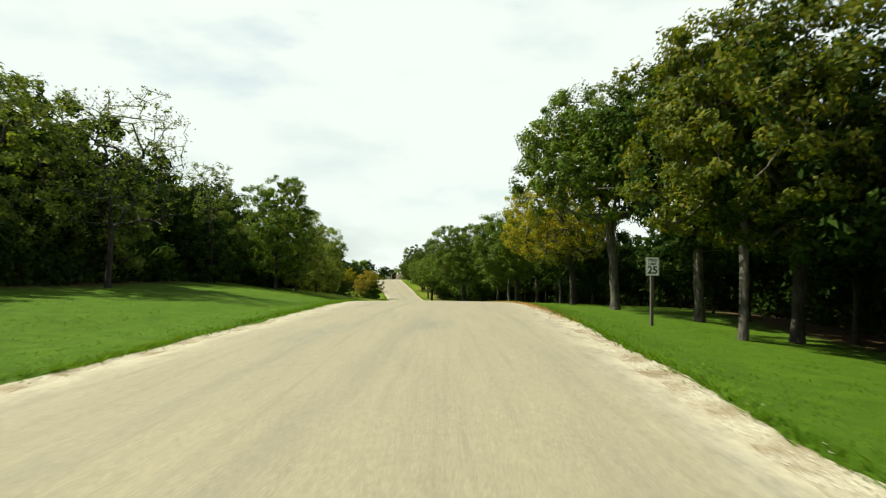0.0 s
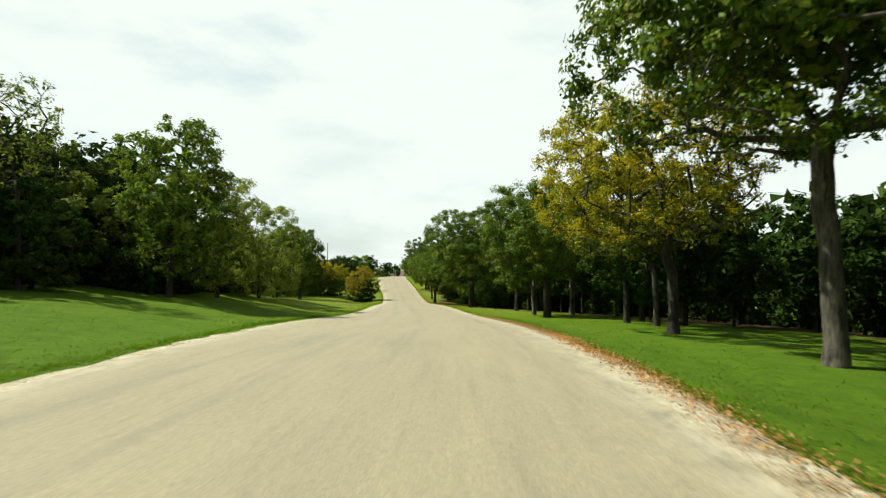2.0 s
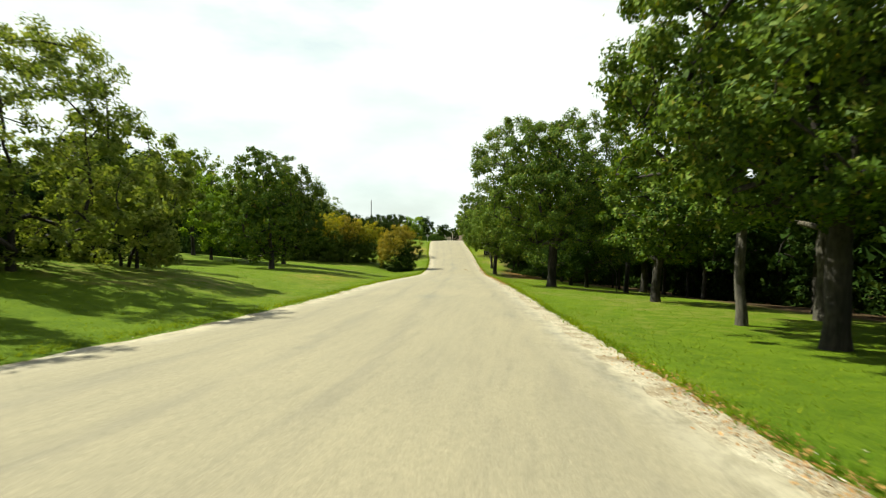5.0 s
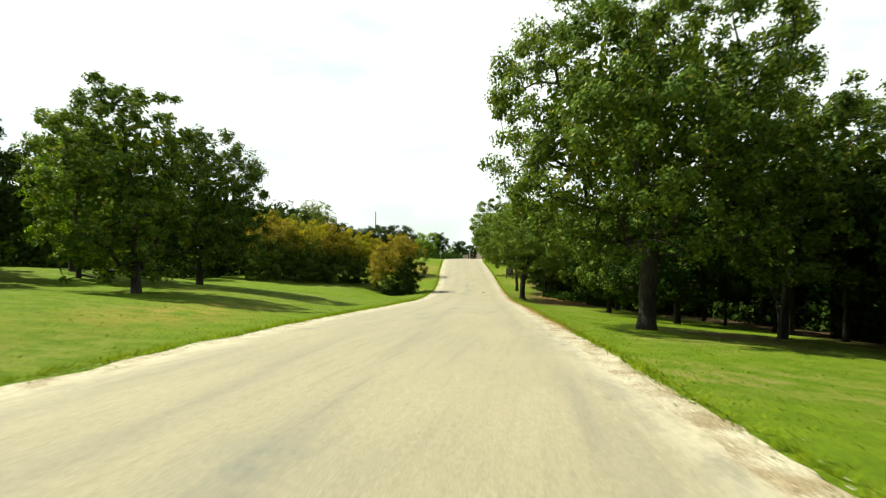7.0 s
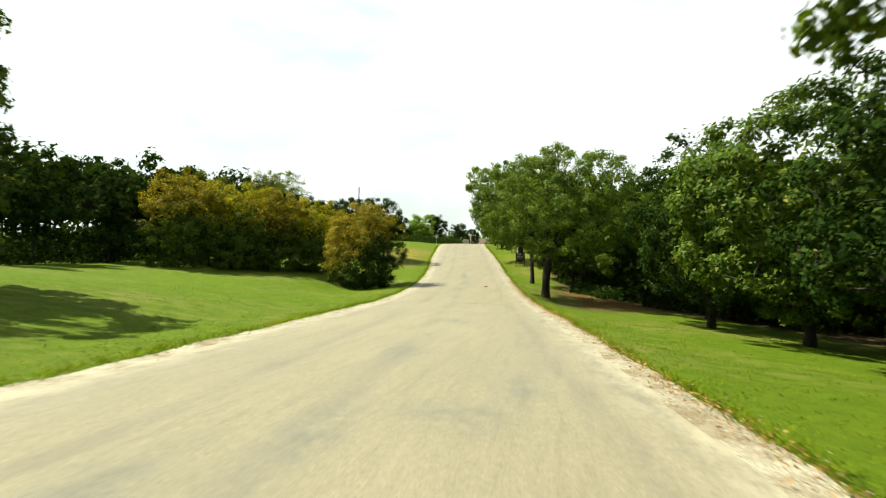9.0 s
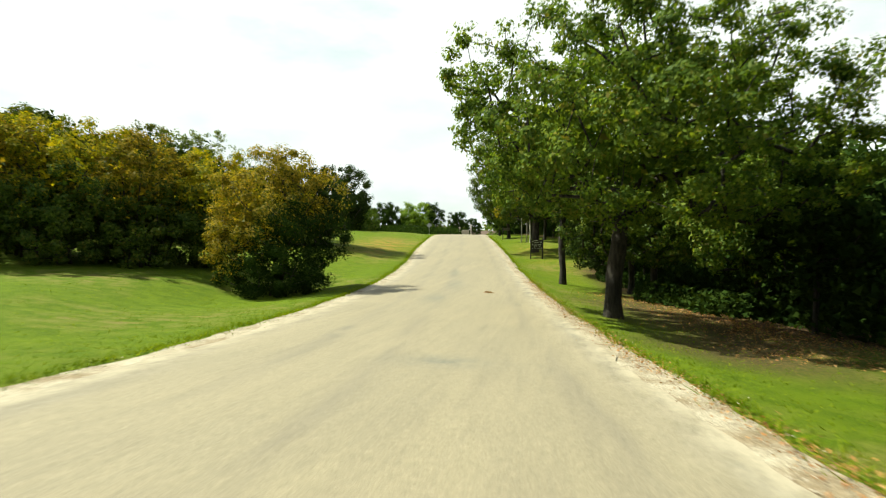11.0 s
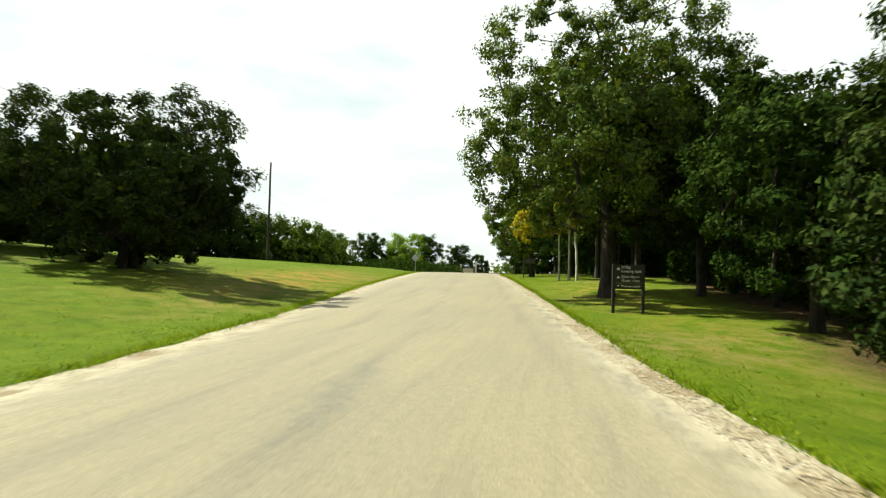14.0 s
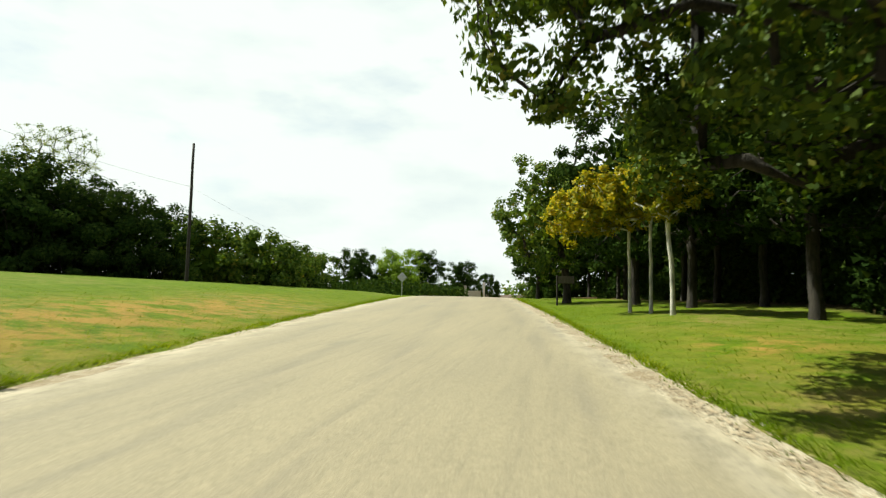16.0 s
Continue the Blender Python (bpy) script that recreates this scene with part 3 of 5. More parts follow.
def leaves_mesh(rng, P, load, ends, centre, radii, n, size, shape, bare=0.0, tight=1.0, quad=False, rise=0.30):
    """Separate leaves in clumps round the twigs' ends, each clump turned outwards and up, with gaps between the clumps."""
    radii = np.asarray(radii, float)
    gap = (4.19 * radii.prod() / len(ends)) ** (1 / 3)
    thick = rng.uniform(0.35, 1.6, len(ends)) * (rng.random(len(ends)) >= bare)
    i = rng.choice(len(ends), n, p=thick / thick.sum())
    wide = (0.44 * tight * gap * rng.uniform(0.65, 1.35, len(ends)))[i][:, None]
    off = unit(rng, n) * rng.random((n, 1)) ** 0.42
    c = P[ends][i] + off * wide * np.array([1, 1, 0.8])
    loose = rng.random(n) < 0.07
    twigs = np.where((load <= 3) & (P[:, 2] > 0.25))[0]
    c[loose] = P[rng.choice(twigs, loose.sum())] + rng.normal(size=(loose.sum(), 3)) * 0.13
    out = (c - np.asarray(centre, float)) / radii
    out /= np.linalg.norm(out, axis=1)[:, None] + 1e-9
    face = 0.75 * off + 0.45 * out + np.array([0, 0, rise]) + 0.62 * unit(rng, n)
    face /= np.linalg.norm(face, axis=1)[:, None] + 1e-9
    d = np.cross(face, unit(rng, n))
    d /= np.linalg.norm(d, axis=1)[:, None] + 1e-9
    s = np.cross(face, d)
    L = size * rng.uniform(0.55, 1.35, (n, 1))
    W = L * shape * 0.5
    if quad:
        return np.stack([c - d * L * 0.55, c + s * W - face * L * 0.10, c + d * L * 0.55, c - s * W - face * L * 0.10], 1)
    return np.stack([c - d * L * 0.5 + s * W, c + d * L * 0.5, c - d * L * 0.5 - s * W], 1)


def inner_leaves(rng, n, centre, radii, size):
    """Larger sprays added unseen inside a crown to block light and keep its heart dark."""
    c = np.array(centre) + unit(rng, n) * np.array(radii) * (rng.random((n, 1)) ** 0.45)
    d = unit(rng, n)
    s = np.cross(d, unit(rng, n))
    L = size * rng.uniform(0.6, 1.3, (n, 1))
    return np.stack([c - d * L * 0.5 + s * L * 0.4, c + d * L * 0.5, c - d * L * 0.5 - s * L * 0.4], 1)


def tree_parts(seed, height, fork, centre, radii, tips, full, leaf, leaf_mat, bark, trunk_r, lobes=12, shape=0.6, sides=6, core=0.0, bare=0.0, tight=1.0, quad=False, low=None, **kw):
    """full: how many layers of leaves cover the crown; core: layers inside it; bare: share of twigs without leaves;
    low: a second leaf material, the height up to which it reaches and how that height climbs towards the east."""
    rng = np.random.default_rng(seed)
    P, par, ends = skeleton_of(rng, height, fork, centre, radii, tips, lobes, **kw)
    trunk, load = limbs_mesh("trunk", P, par, ends, trunk_r, bark, sides)
    a, b, c = radii
    area = 4 * math.pi * ((a * b) ** 1.6 / 3 + (a * c) ** 1.6 / 3 + (b * c) ** 1.6 / 3) ** (1 / 1.6)
    n = int(full * area / (leaf * leaf * shape * (0.55 if quad else 0.5)))
    k = 4 if quad else 3
    V = leaves_mesh(rng, P, load, ends, centre, radii, n, leaf, shape, bare, tight, quad)
    if core:
        size = min((2.6 if leaf > 0.16 else 1.8) * leaf, 0.8)
        heart = inner_leaves(rng, int(core * area * 0.45 / (size * size * 0.4)), centre, np.array(radii) * (0.66 if core < 1.5 else 0.72), size)
        if quad:
            back = (heart[:, 0] + heart[:, 2]) * 0.75 - heart[:, 1] * 0.5
            heart = np.stack([heart[:, 0], heart[:, 1], heart[:, 2], back], 1)
        V = np.concatenate([V, heart])
    z = V[:, :, 2].mean(1)
    V = V.reshape(-1, 3)
    V[:, 2] = np.maximum(V[:, 2], 0.03)
    crown = np_mesh("crown", V, np.arange(len(V)).reshape(-1, k), [leaf_mat, low[0]] if low else [leaf_mat])
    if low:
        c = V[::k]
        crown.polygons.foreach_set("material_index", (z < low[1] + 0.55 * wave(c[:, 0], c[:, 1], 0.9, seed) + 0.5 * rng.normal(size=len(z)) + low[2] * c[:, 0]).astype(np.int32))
    return trunk, crown


def place_tree(name, x, y, meshes, label, category="tree", group="", turn=0.0, scale=1.0, sink=0.0):
    ob = thing(name, (x, y, float(ground_z(x, y)) - sink), label, category, group, turn)
    ob.scale = (scale, scale, scale)
    child("trunk", meshes[0], ob)
    child("crown", meshes[1], ob)
    return ob


OAKS = "oaks beside the road"
# meshes shared by the closed woods behind the first row
W = {
    "oak": tree_parts(101, 10.5, 2.6, (0, 0, 6.4), (3.5, 3.5, 3.7), 50, 1.1, 0.38, M_OAK, M_BARK_DARK, 0.17, 12, 0.7, 4, core=1.3, tight=1.3),
    "deep": tree_parts(102, 11.5, 2.4, (0, 0, 6.6), (3.4, 3.4, 4.5), 50, 1.1, 0.40, M_DEEP_SHADED, M_BARK_DARK, 0.16, 13, 0.7, 4, core=1.3, tight=1.3),
    "back": tree_parts(108, 11.5, 2.4, (0, 0, 6.4), (3.6, 3.6, 4.7), 40, 1.0, 0.62, M_DEEP_SHADED, M_BARK_DARK, 0.16, 13, 0.7, 4, core=1.3, tight=1.3),
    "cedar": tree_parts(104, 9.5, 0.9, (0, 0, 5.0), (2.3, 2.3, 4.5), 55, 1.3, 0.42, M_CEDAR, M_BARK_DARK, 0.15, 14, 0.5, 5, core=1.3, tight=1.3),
    "shrub": tree_parts(105, 3.8, 0.2, (0, 0, 1.9), (2.2, 2.2, 1.9), 36, 1.1, 0.32, M_DEEP_SHADED, M_BARK_DARK, 0.06, 10, 0.7, 5, stems=3, core=1.3, tight=1.3),
    "bank": tree_parts(109, 10.4, 0.4, (0, 0, 5.0), (5.0, 5.0, 5.4), 110, 1.3, 0.30, M_DEEP_SHADED, M_BARK_DARK, 0.14, 22, 0.7, 5, core=1.3, tight=1.3, stems=3),
    "hedge": tree_parts(107, 5.2, 0.3, (0, 0, 2.5), (2.6, 2.6, 2.7), 80, 1.5, 0.25, M_OAK, M_BARK_DARK, 0.09, 12, 0.7, 5, stems=3, core=1.3, tight=1.3),
    "pale": tree_parts(106, 8.0, 0.8, (0, 0, 4.2), (2.7, 2.7, 3.7), 60, 1.0, 0.32, M_PALE, M_BARK_DARK, 0.12, 11, 0.5, 5),
}
WOOD_LABEL = {"oak": "shaded green oak in the close woods", "deep": "broadleaf tree with shade-dark green leaves in the close woods",
              "cedar": "dark juniper standing in the close woods", "back": "dark broadleaf tree deep in the close woods", "shrub": "dark undergrowth shrub at the wood's edge", "pale": "pale green willowy tree at the wood's edge"}

# ---- first row, right of the road
HERO_AT = []


def hero(name, x, y, seed, h, fork, c, r, tips, per, leaf, lm, bk, tr, lobes, label, **more):
    """A tree of its own: foot, height, lowest fork, crown's centre and radii, twigs, leaf layers and size, trunk's radius, lumps."""
    near = leaf < 0.15
    leaf = leaf if near else leaf * 0.74
    core = 0.5 if lm is M_SUNLIT_OAK else 0.0 if per < 1.12 else 1.3 if near else 0.9
    meshes = tree_parts(seed, h, fork, c, r, tips * 3 // 2, per, leaf, lm, bk, tr, lobes, 0.40 if name == "willow" else 0.66, core=more.pop("core", core), sides=10 if near or tr > 0.16 and lm is M_OAK else 5, quad=near and name != "sapling", wobble=0.008 if bk is M_BARK_PALE else 0.05, **more)
    place_tree(name, x, y, meshes, label, name if name in ("sapling", "juniper") else "tree", OAKS if name == "oak" and x > -13 else "")
    HERO_AT.append((x, y))


hero("elm", 9.1, 17.5, 1, 11.5, 2.8, (0.6, 0.6, 6.8), (4.0, 4.0, 4.2), 190, 1.2, 0.22, M_MUSTARD, M_BARK, 0.14, 13, "slender elm with yellowish green leaves and grey trunk")
hero("oak", 11.4, 18.6, 2, 11.5, 2.4, (0.4, 0, 6.6), (4.2, 4.2, 4.4), 120, 1.2, 0.30, M_DEEP_SHADED, M_BARK_DARK, 0.20, 12, "dark oak in shade at the wood's edge")
hero("oak", 11.2, 25.3, 3, 12.0, 2.8, (0.2, 0, 7.0), (4.2, 4.2, 4.4), 120, 1.2, 0.30, M_DEEP_SHADED, M_BARK, 0.22, 12, "dark oak in shade behind the speed sign")
hero("oak", 8.9, 29.8, 4, 12.8, 3.7, (-0.3, 0.5, 8.2), (5.0, 4.7, 3.6), 330, 1.2, 0.14, M_OAK, M_BARK, 0.22, 20, "tall spreading oak whose boughs reach over the verge")
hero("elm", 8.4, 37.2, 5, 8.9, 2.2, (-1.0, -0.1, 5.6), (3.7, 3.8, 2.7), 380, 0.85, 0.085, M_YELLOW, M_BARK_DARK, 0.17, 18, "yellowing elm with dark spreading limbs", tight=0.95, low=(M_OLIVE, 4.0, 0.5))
hero("elm", 9.4, 41.6, 6, 8.4, 2.6, (-0.8, 0.6, 5.4), (2.8, 3.0, 2.4), 120, 1.0, 0.20, M_OLIVE, M_BARK_DARK, 0.12, 9, "thin elm turning yellow beside a larger one")
hero("oak", 7.45, 57.4, 7, 9.8, 2.0, (-0.4, -0.2, 5.8), (4.3, 4.2, 3.6), 260, 1.5, 0.17, M_OAK, M_BARK_DARK, 0.24, 16, "round green oak with a stout dark trunk")
# two dark oaks added where gaps in the row let light into the woods
hero("oak", 11.6, 44.5, 23, 6.4, 1.2, (0.2, 0, 3.7), (3.6, 3.6, 2.7), 90, 1.15, 0.26, M_DEEP_SHADED, M_BARK_DARK, 0.16, 11, "dark oak in shade behind a yellow elm")
hero("oak", 11.8, 51.0, 24, 6.4, 1.2, (0.2, 0, 3.7), (3.6, 3.6, 2.7), 90, 1.15, 0.26, M_DEEP_SHADED, M_BARK_DARK, 0.16, 11, "dark oak in shade behind the verge")
hero("elm", 9.4, 45.8, 45, 8.8, 2.0, (-0.5, 0, 5.2), (3.2, 3.2, 2.8), 190, 0.45, 0.11, M_MUSTARD, M_BARK_DARK, 0.14, 12, "half bare elm with brown yellow leaves and bare twigs")
hero("oak", 7.2, 61.7, 8, 9.2, 2.4, (-0.3, 0.4, 6.0), (3.4, 3.4, 2.9), 130, 1.3, 0.26, M_OAK, M_BARK, 0.15, 10, "slim oak in the row along the verge")
hero("oak", 10.6, 64.4, 9, 10.6, 2.6, (0, 0, 6.6), (4.0, 4.0, 3.6), 120, 1.2, 0.28, M_DEEP_SHADED, M_BARK, 0.22, 12, "oak with shade-dark leaves in the row along the verge")
hero("oak", 6.8, 70.5, 10, 6.0, 1.4, (0.4, 0, 3.7), (2.6, 2.6, 2.3), 120, 1.3, 0.22, M_OAK, M_BARK_DARK, 0.18, 9, "small oak in the row along the verge")
hero("oak", 3.0, 83.2, 11, 11.6, 2.3, (-0.2, -0.3, 6.9), (5.3, 5.2, 4.3), 360, 1.5, 0.125, M_OAK, M_BARK_DARK, 0.28, 26, "great lone oak with a thick trunk and lumpy crown", core=0.9)
hero("oak", 10.5, 91.1, 12, 8.8, 1.8, (0, 0, 5.4), (3.6, 3.6, 3.3), 110, 1.15, 0.30, M_DEEP_SHADED, M_BARK_DARK, 0.26, 10, "low branching dark oak at the wood's edge")
hero("oak", 6.8, 112.0, 13, 8.4, 2.2, (0, 0, 5.2), (3.5, 3.5, 3.2), 110, 1.15, 0.28, M_DEEP_SHADED, M_BARK_DARK, 0.15, 10, "small shaded oak at the wood's edge")
hero("oak", -2.2, 117.2, 14, 9.0, 2.5, (0.6, -0.2, 5.8), (5.2, 5.0, 3.0), 380, 1.45, 0.112, M_SUNLIT_OAK, M_BARK_DARK, 0.235, 26, "broad oak with twisting limbs close to the road", core=0.9, boughs=(((0.15, 0, 2.5), (-0.75, -0.15, 3.8), (-1.3, -0.25, 4.6), (-3.3, -0.6, 4.9)), ((-0.9, -0.2, 4.0), (-1.5, -0.1, 5.6), (-2.0, 0.2, 6.8)), ((0.1, 0.1, 2.9), (1.25, 0.3, 4.1), (3.2, 0.7, 4.5)), ((0.2, 0, 2.8), (0.75, -0.3, 4.4), (0.9, -0.9, 6.2))))
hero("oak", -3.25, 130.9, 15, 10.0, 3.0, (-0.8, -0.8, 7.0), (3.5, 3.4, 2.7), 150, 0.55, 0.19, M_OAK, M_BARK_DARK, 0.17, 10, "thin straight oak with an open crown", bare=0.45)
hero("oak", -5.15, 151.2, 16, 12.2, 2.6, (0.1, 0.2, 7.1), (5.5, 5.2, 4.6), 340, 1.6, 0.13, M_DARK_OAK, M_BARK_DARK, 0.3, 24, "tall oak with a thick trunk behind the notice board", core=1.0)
hero("oak", 6.6, 94.8, 46, 7.6, 1.1, (-0.3, 0, 4.2), (3.5, 3.5, 3.5), 160, 1.15, 0.20, M_DEEP_SHADED, M_BARK_DARK, 0.16, 13, "leaning dark oak shading the wood's edge")
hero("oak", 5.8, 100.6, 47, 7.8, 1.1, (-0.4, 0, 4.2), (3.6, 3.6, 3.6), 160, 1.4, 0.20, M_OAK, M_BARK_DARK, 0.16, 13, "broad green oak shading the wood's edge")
hero("oak", 4.4, 106.0, 48, 7.6, 1.1, (-0.2, 0, 4.2), (3.4, 3.4, 3.5), 160, 1.15, 0.20, M_DEEP_SHADED, M_BARK_DARK, 0.16, 13, "low dark oak shading the wood's edge")
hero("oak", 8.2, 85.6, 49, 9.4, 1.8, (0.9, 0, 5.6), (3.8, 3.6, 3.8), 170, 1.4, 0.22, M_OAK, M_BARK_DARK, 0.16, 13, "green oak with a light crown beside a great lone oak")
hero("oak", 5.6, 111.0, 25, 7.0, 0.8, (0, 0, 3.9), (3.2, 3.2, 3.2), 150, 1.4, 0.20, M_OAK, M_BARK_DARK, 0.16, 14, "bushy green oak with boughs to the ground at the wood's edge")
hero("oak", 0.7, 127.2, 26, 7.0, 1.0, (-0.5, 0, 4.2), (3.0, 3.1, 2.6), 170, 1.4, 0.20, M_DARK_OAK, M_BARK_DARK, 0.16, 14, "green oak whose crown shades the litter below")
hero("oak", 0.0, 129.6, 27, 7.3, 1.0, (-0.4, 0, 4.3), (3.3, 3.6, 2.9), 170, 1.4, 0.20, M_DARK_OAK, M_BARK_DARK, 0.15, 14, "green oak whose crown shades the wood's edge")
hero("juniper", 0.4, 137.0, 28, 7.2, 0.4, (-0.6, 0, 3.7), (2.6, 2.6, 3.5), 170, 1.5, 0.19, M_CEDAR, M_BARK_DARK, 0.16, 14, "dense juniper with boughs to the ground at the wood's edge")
hero("oak", -0.6, 143.4, 29, 7.4, 1.4, (-0.4, 0, 4.2), (3.1, 3.1, 3.0), 170, 1.4, 0.20, M_DEEP_SHADED, M_BARK_DARK, 0.17, 14, "dense oak with shade-dark green leaves at the wood's edge")
hero("oak", -1.4, 152.0, 30, 8.6, 2.2, (0, 0, 5.2), (3.2, 3.2, 3.4), 160, 1.2, 0.22, M_DEEP_SHADED, M_BARK_DARK, 0.18, 14, "dense dark oak behind the notice board")
hero("oak", -2.6, 161.0, 43, 10.2, 2.2, (0, 0, 6.2), (3.2, 3.2, 4.1), 150, 1.2, 0.23, M_DEEP_SHADED, M_BARK_DARK, 0.18, 14, "dense dark oak behind three young elms")
hero("oak", -4.4, 168.0, 44, 8.4, 2.0, (0, 0, 5.2), (3.0, 3.0, 3.3), 130, 1.2, 0.24, M_DEEP_SHADED, M_BARK_DARK, 0.18, 12, "dense dark oak behind three young elms")
hero("oak", 4.0, 123.8, 52, 7.2, 1.0, (-0.2, -0.3, 4.2), (3.3, 3.1, 2.9), 150, 1.4, 0.19, M_SUNLIT_OAK, M_BARK_DARK, 0.15, 13, "bright green oak catching the sun at the wood's edge")
hero("sapling", 7.2, 83.4, 50, 2.6, 0.7, (-0.5, 0, 1.8), (0.6, 0.5, 0.7), 9, 0.12, 0.09, M_OAK, M_BARK, 0.03, 4, "thin nearly bare leaning sapling in the shade")
hero("elm", -5.9, 163.3, 17, 6.2, 2.0, (-0.2, 0, 4.3), (1.4, 1.4, 1.2), 80, 1.5, 0.14, M_YELLOW, M_BARK_PALE, 0.075, 6, "young elm with forked pale trunk and olive leaves")
hero("elm", -6.35, 164.9, 18, 5.8, 2.0, (-1.2, 0, 4.1), (1.6, 1.5, 1.2), 80, 1.5, 0.14, M_YELLOW, M_BARK_PALE, 0.06, 6, "young elm with a thin pale trunk and yellow leaves", lean=(0.6, 0))
hero("elm", -6.95, 165.9, 19, 5.2, 2.0, (-1.6, 0, 3.7), (1.6, 1.5, 1.1), 80, 1.5, 0.14, M_YELLOW, M_BARK_PALE, 0.06, 6, "young yellow leaved elm with a thin leaning trunk", lean=(0.8, 0))
hero("oak", -9.2, 178.0, 20, 9.0, 2.0, (-0.9, 0, 5.2), (3.3, 3.3, 3.5), 140, 1.3, 0.26, M_OAK, M_BARK_DARK, 0.22, 12, "oak near the top of the rise")
hero("oak", -6.0, 172.5, 21, 10.2, 2.4, (0, 0, 5.9), (3.9, 3.9, 3.9), 120, 1.3, 0.28, M_DEEP_SHADED, M_BARK_DARK, 0.22, 12, "dark oak near the top of the rise")
hero("oak", -11.4, 191.0, 22, 6.4, 1.2, (0, 0, 3.6), (2.6, 2.6, 2.7), 90, 1.3, 0.28, M_DEEP_SHADED, M_BARK_DARK, 0.16, 9, "small dark oak on the crest")
# ---- left of the road
hero("elm", -15.3, 26.4, 31, 9.2, 1.6, (0.3, 0, 5.8), (3.0, 2.8, 3.3), 330, 0.2, 0.17, M_PALE, M_BARK_DARK, 0.13, 14, "half bare tree with fine upright twigs", bare=0.1)
hero("elm", -19.6, 25.2, 32, 10.0, 1.6, (0, 0, 5.7), (3.6, 3.6, 4.1), 260, 0.9, 0.22, M_PALE, M_BARK_DARK, 0.18, 13, "bushy elm with thin pale green leaves")
hero("elm", -16.2, 40.3, 33, 8.6, 3.0, (0, 0, 6.2), (1.6, 1.6, 2.2), 120, 0.35, 0.18, M_PALE, M_BARK_DARK, 0.10, 8, "thin half bare tree above the thicket")
hero("oak", -13.9, 47.8, 34, 10.0, 0.6, (0.4, 0.2, 5.2), (3.1, 3.0, 4.4), 240, 1.3, 0.23, M_SUNLIT_OAK, M_BARK_DARK, 0.15, 13, "bushy green oak at the edge of the thicket", core=0.9)
hero("willow", -13.3, 52.5, 35, 8.2, 0.5, (0.1, -0.6, 4.0), (2.8, 3.2, 3.4), 240, 1.1, 0.24, M_WILLOW, M_BARK_DARK, 0.12, 13, "feathery pale green willow leaning over the grass")
hero("willow", -12.8, 58.6, 36, 7.4, 0.4, (-0.2, 0.4, 3.5), (3.0, 3.2, 3.4), 220, 1.1, 0.23, M_WILLOW, M_BARK_DARK, 0.11, 12, "low feathery pale green willow")
hero("oak", -16.6, 83.6, 37, 9.0, 0.6, (-0.8, 0.1, 4.4), (2.8, 2.7, 4.1), 260, 1.6, 0.23, M_OAK, M_BARK_DARK, 0.17, 13, "upright green oak standing in the meadow")
hero("oak", -19.7, 92.8, 38, 9.1, 0.7, (0.45, 0.1, 4.7), (3.3, 3.3, 4.1), 260, 1.6, 0.23, M_DARK_OAK, M_BARK_DARK, 0.17, 13, "dark round oak standing in the meadow")
hero("elm", -24.6, 89.6, 39, 7.4, 0.5, (0.7, 0.1, 3.9), (2.8, 2.7, 3.5), 190, 1.6, 0.22, M_LIME, M_BARK_DARK, 0.12, 12, "bright green round topped elm in the meadow")
hero("oak", -28.5, 93.5, 40, 10.4, 1.8, (-0.3, 0, 6.2), (2.5, 2.5, 4.0), 150, 1.0, 0.28, M_SUNLIT_OAK, M_BARK_DARK, 0.16, 11, "tall green oak at the back of the meadow")
hero("juniper", -28.0, 86.6, 53, 8.2, 0.6, (0.2, 0, 4.2), (1.7, 1.7, 3.9), 140, 1.5, 0.21, M_CEDAR, M_BARK_DARK, 0.13, 14, "dark upright juniper at the back of the meadow")
hero("oak", -26.4, 82.4, 54, 8.0, 0.6, (0.2, 0, 4.3), (2.2, 2.2, 3.6), 150, 1.4, 0.22, M_OAK, M_BARK_DARK, 0.13, 12, "bushy green oak beside a dark juniper")
hero("elm", -49.0, 181.0, 42, 12.2, 2.0, (0, 0, 8.8), (3.4, 3.4, 3.1), 220, 0.3, 0.18, M_PALE, M_BARK_DARK, 0.13, 10, "half bare pale tree above the hedge")
hero("elm", -34.0, 145.0, 41, 9.6, 1.8, (0, 0, 6.2), (2.9, 2.9, 2.9), 120, 0.6, 0.22, M_PALE, M_BARK_DARK, 0.13, 10, "pale yellow green tree behind the junipers")

# ---- shrubs and junipers that stand alone
def shrub(seed, h, r, mat, leaf=0.19, full=1.6, stems=4, shape=0.6, tips=110, lobes=16, core=0.9, mid=0.46, **more):
    return tree_parts(seed, h, 0.25, (0, 0, h * mid), (r, r * 0.95, h * (0.98 - mid)), tips, full, leaf * 0.75, mat, M_BARK_DARK, 0.07, lobes, shape, 5, core=core, stems=stems, **more)


# near-black leaves low and to the east paint the side away from the sun
place_tree("shrub", -15.8, 123.4, shrub(51, 6.6, 3.0, M_RUST, 0.14, 1.6, tips=300, tight=1.15, low=(M_DEEP_SHADED, 2.8, 0.6)), "rusty autumn coloured bush standing alone in the grass, painted darker on its shaded side", "shrub")
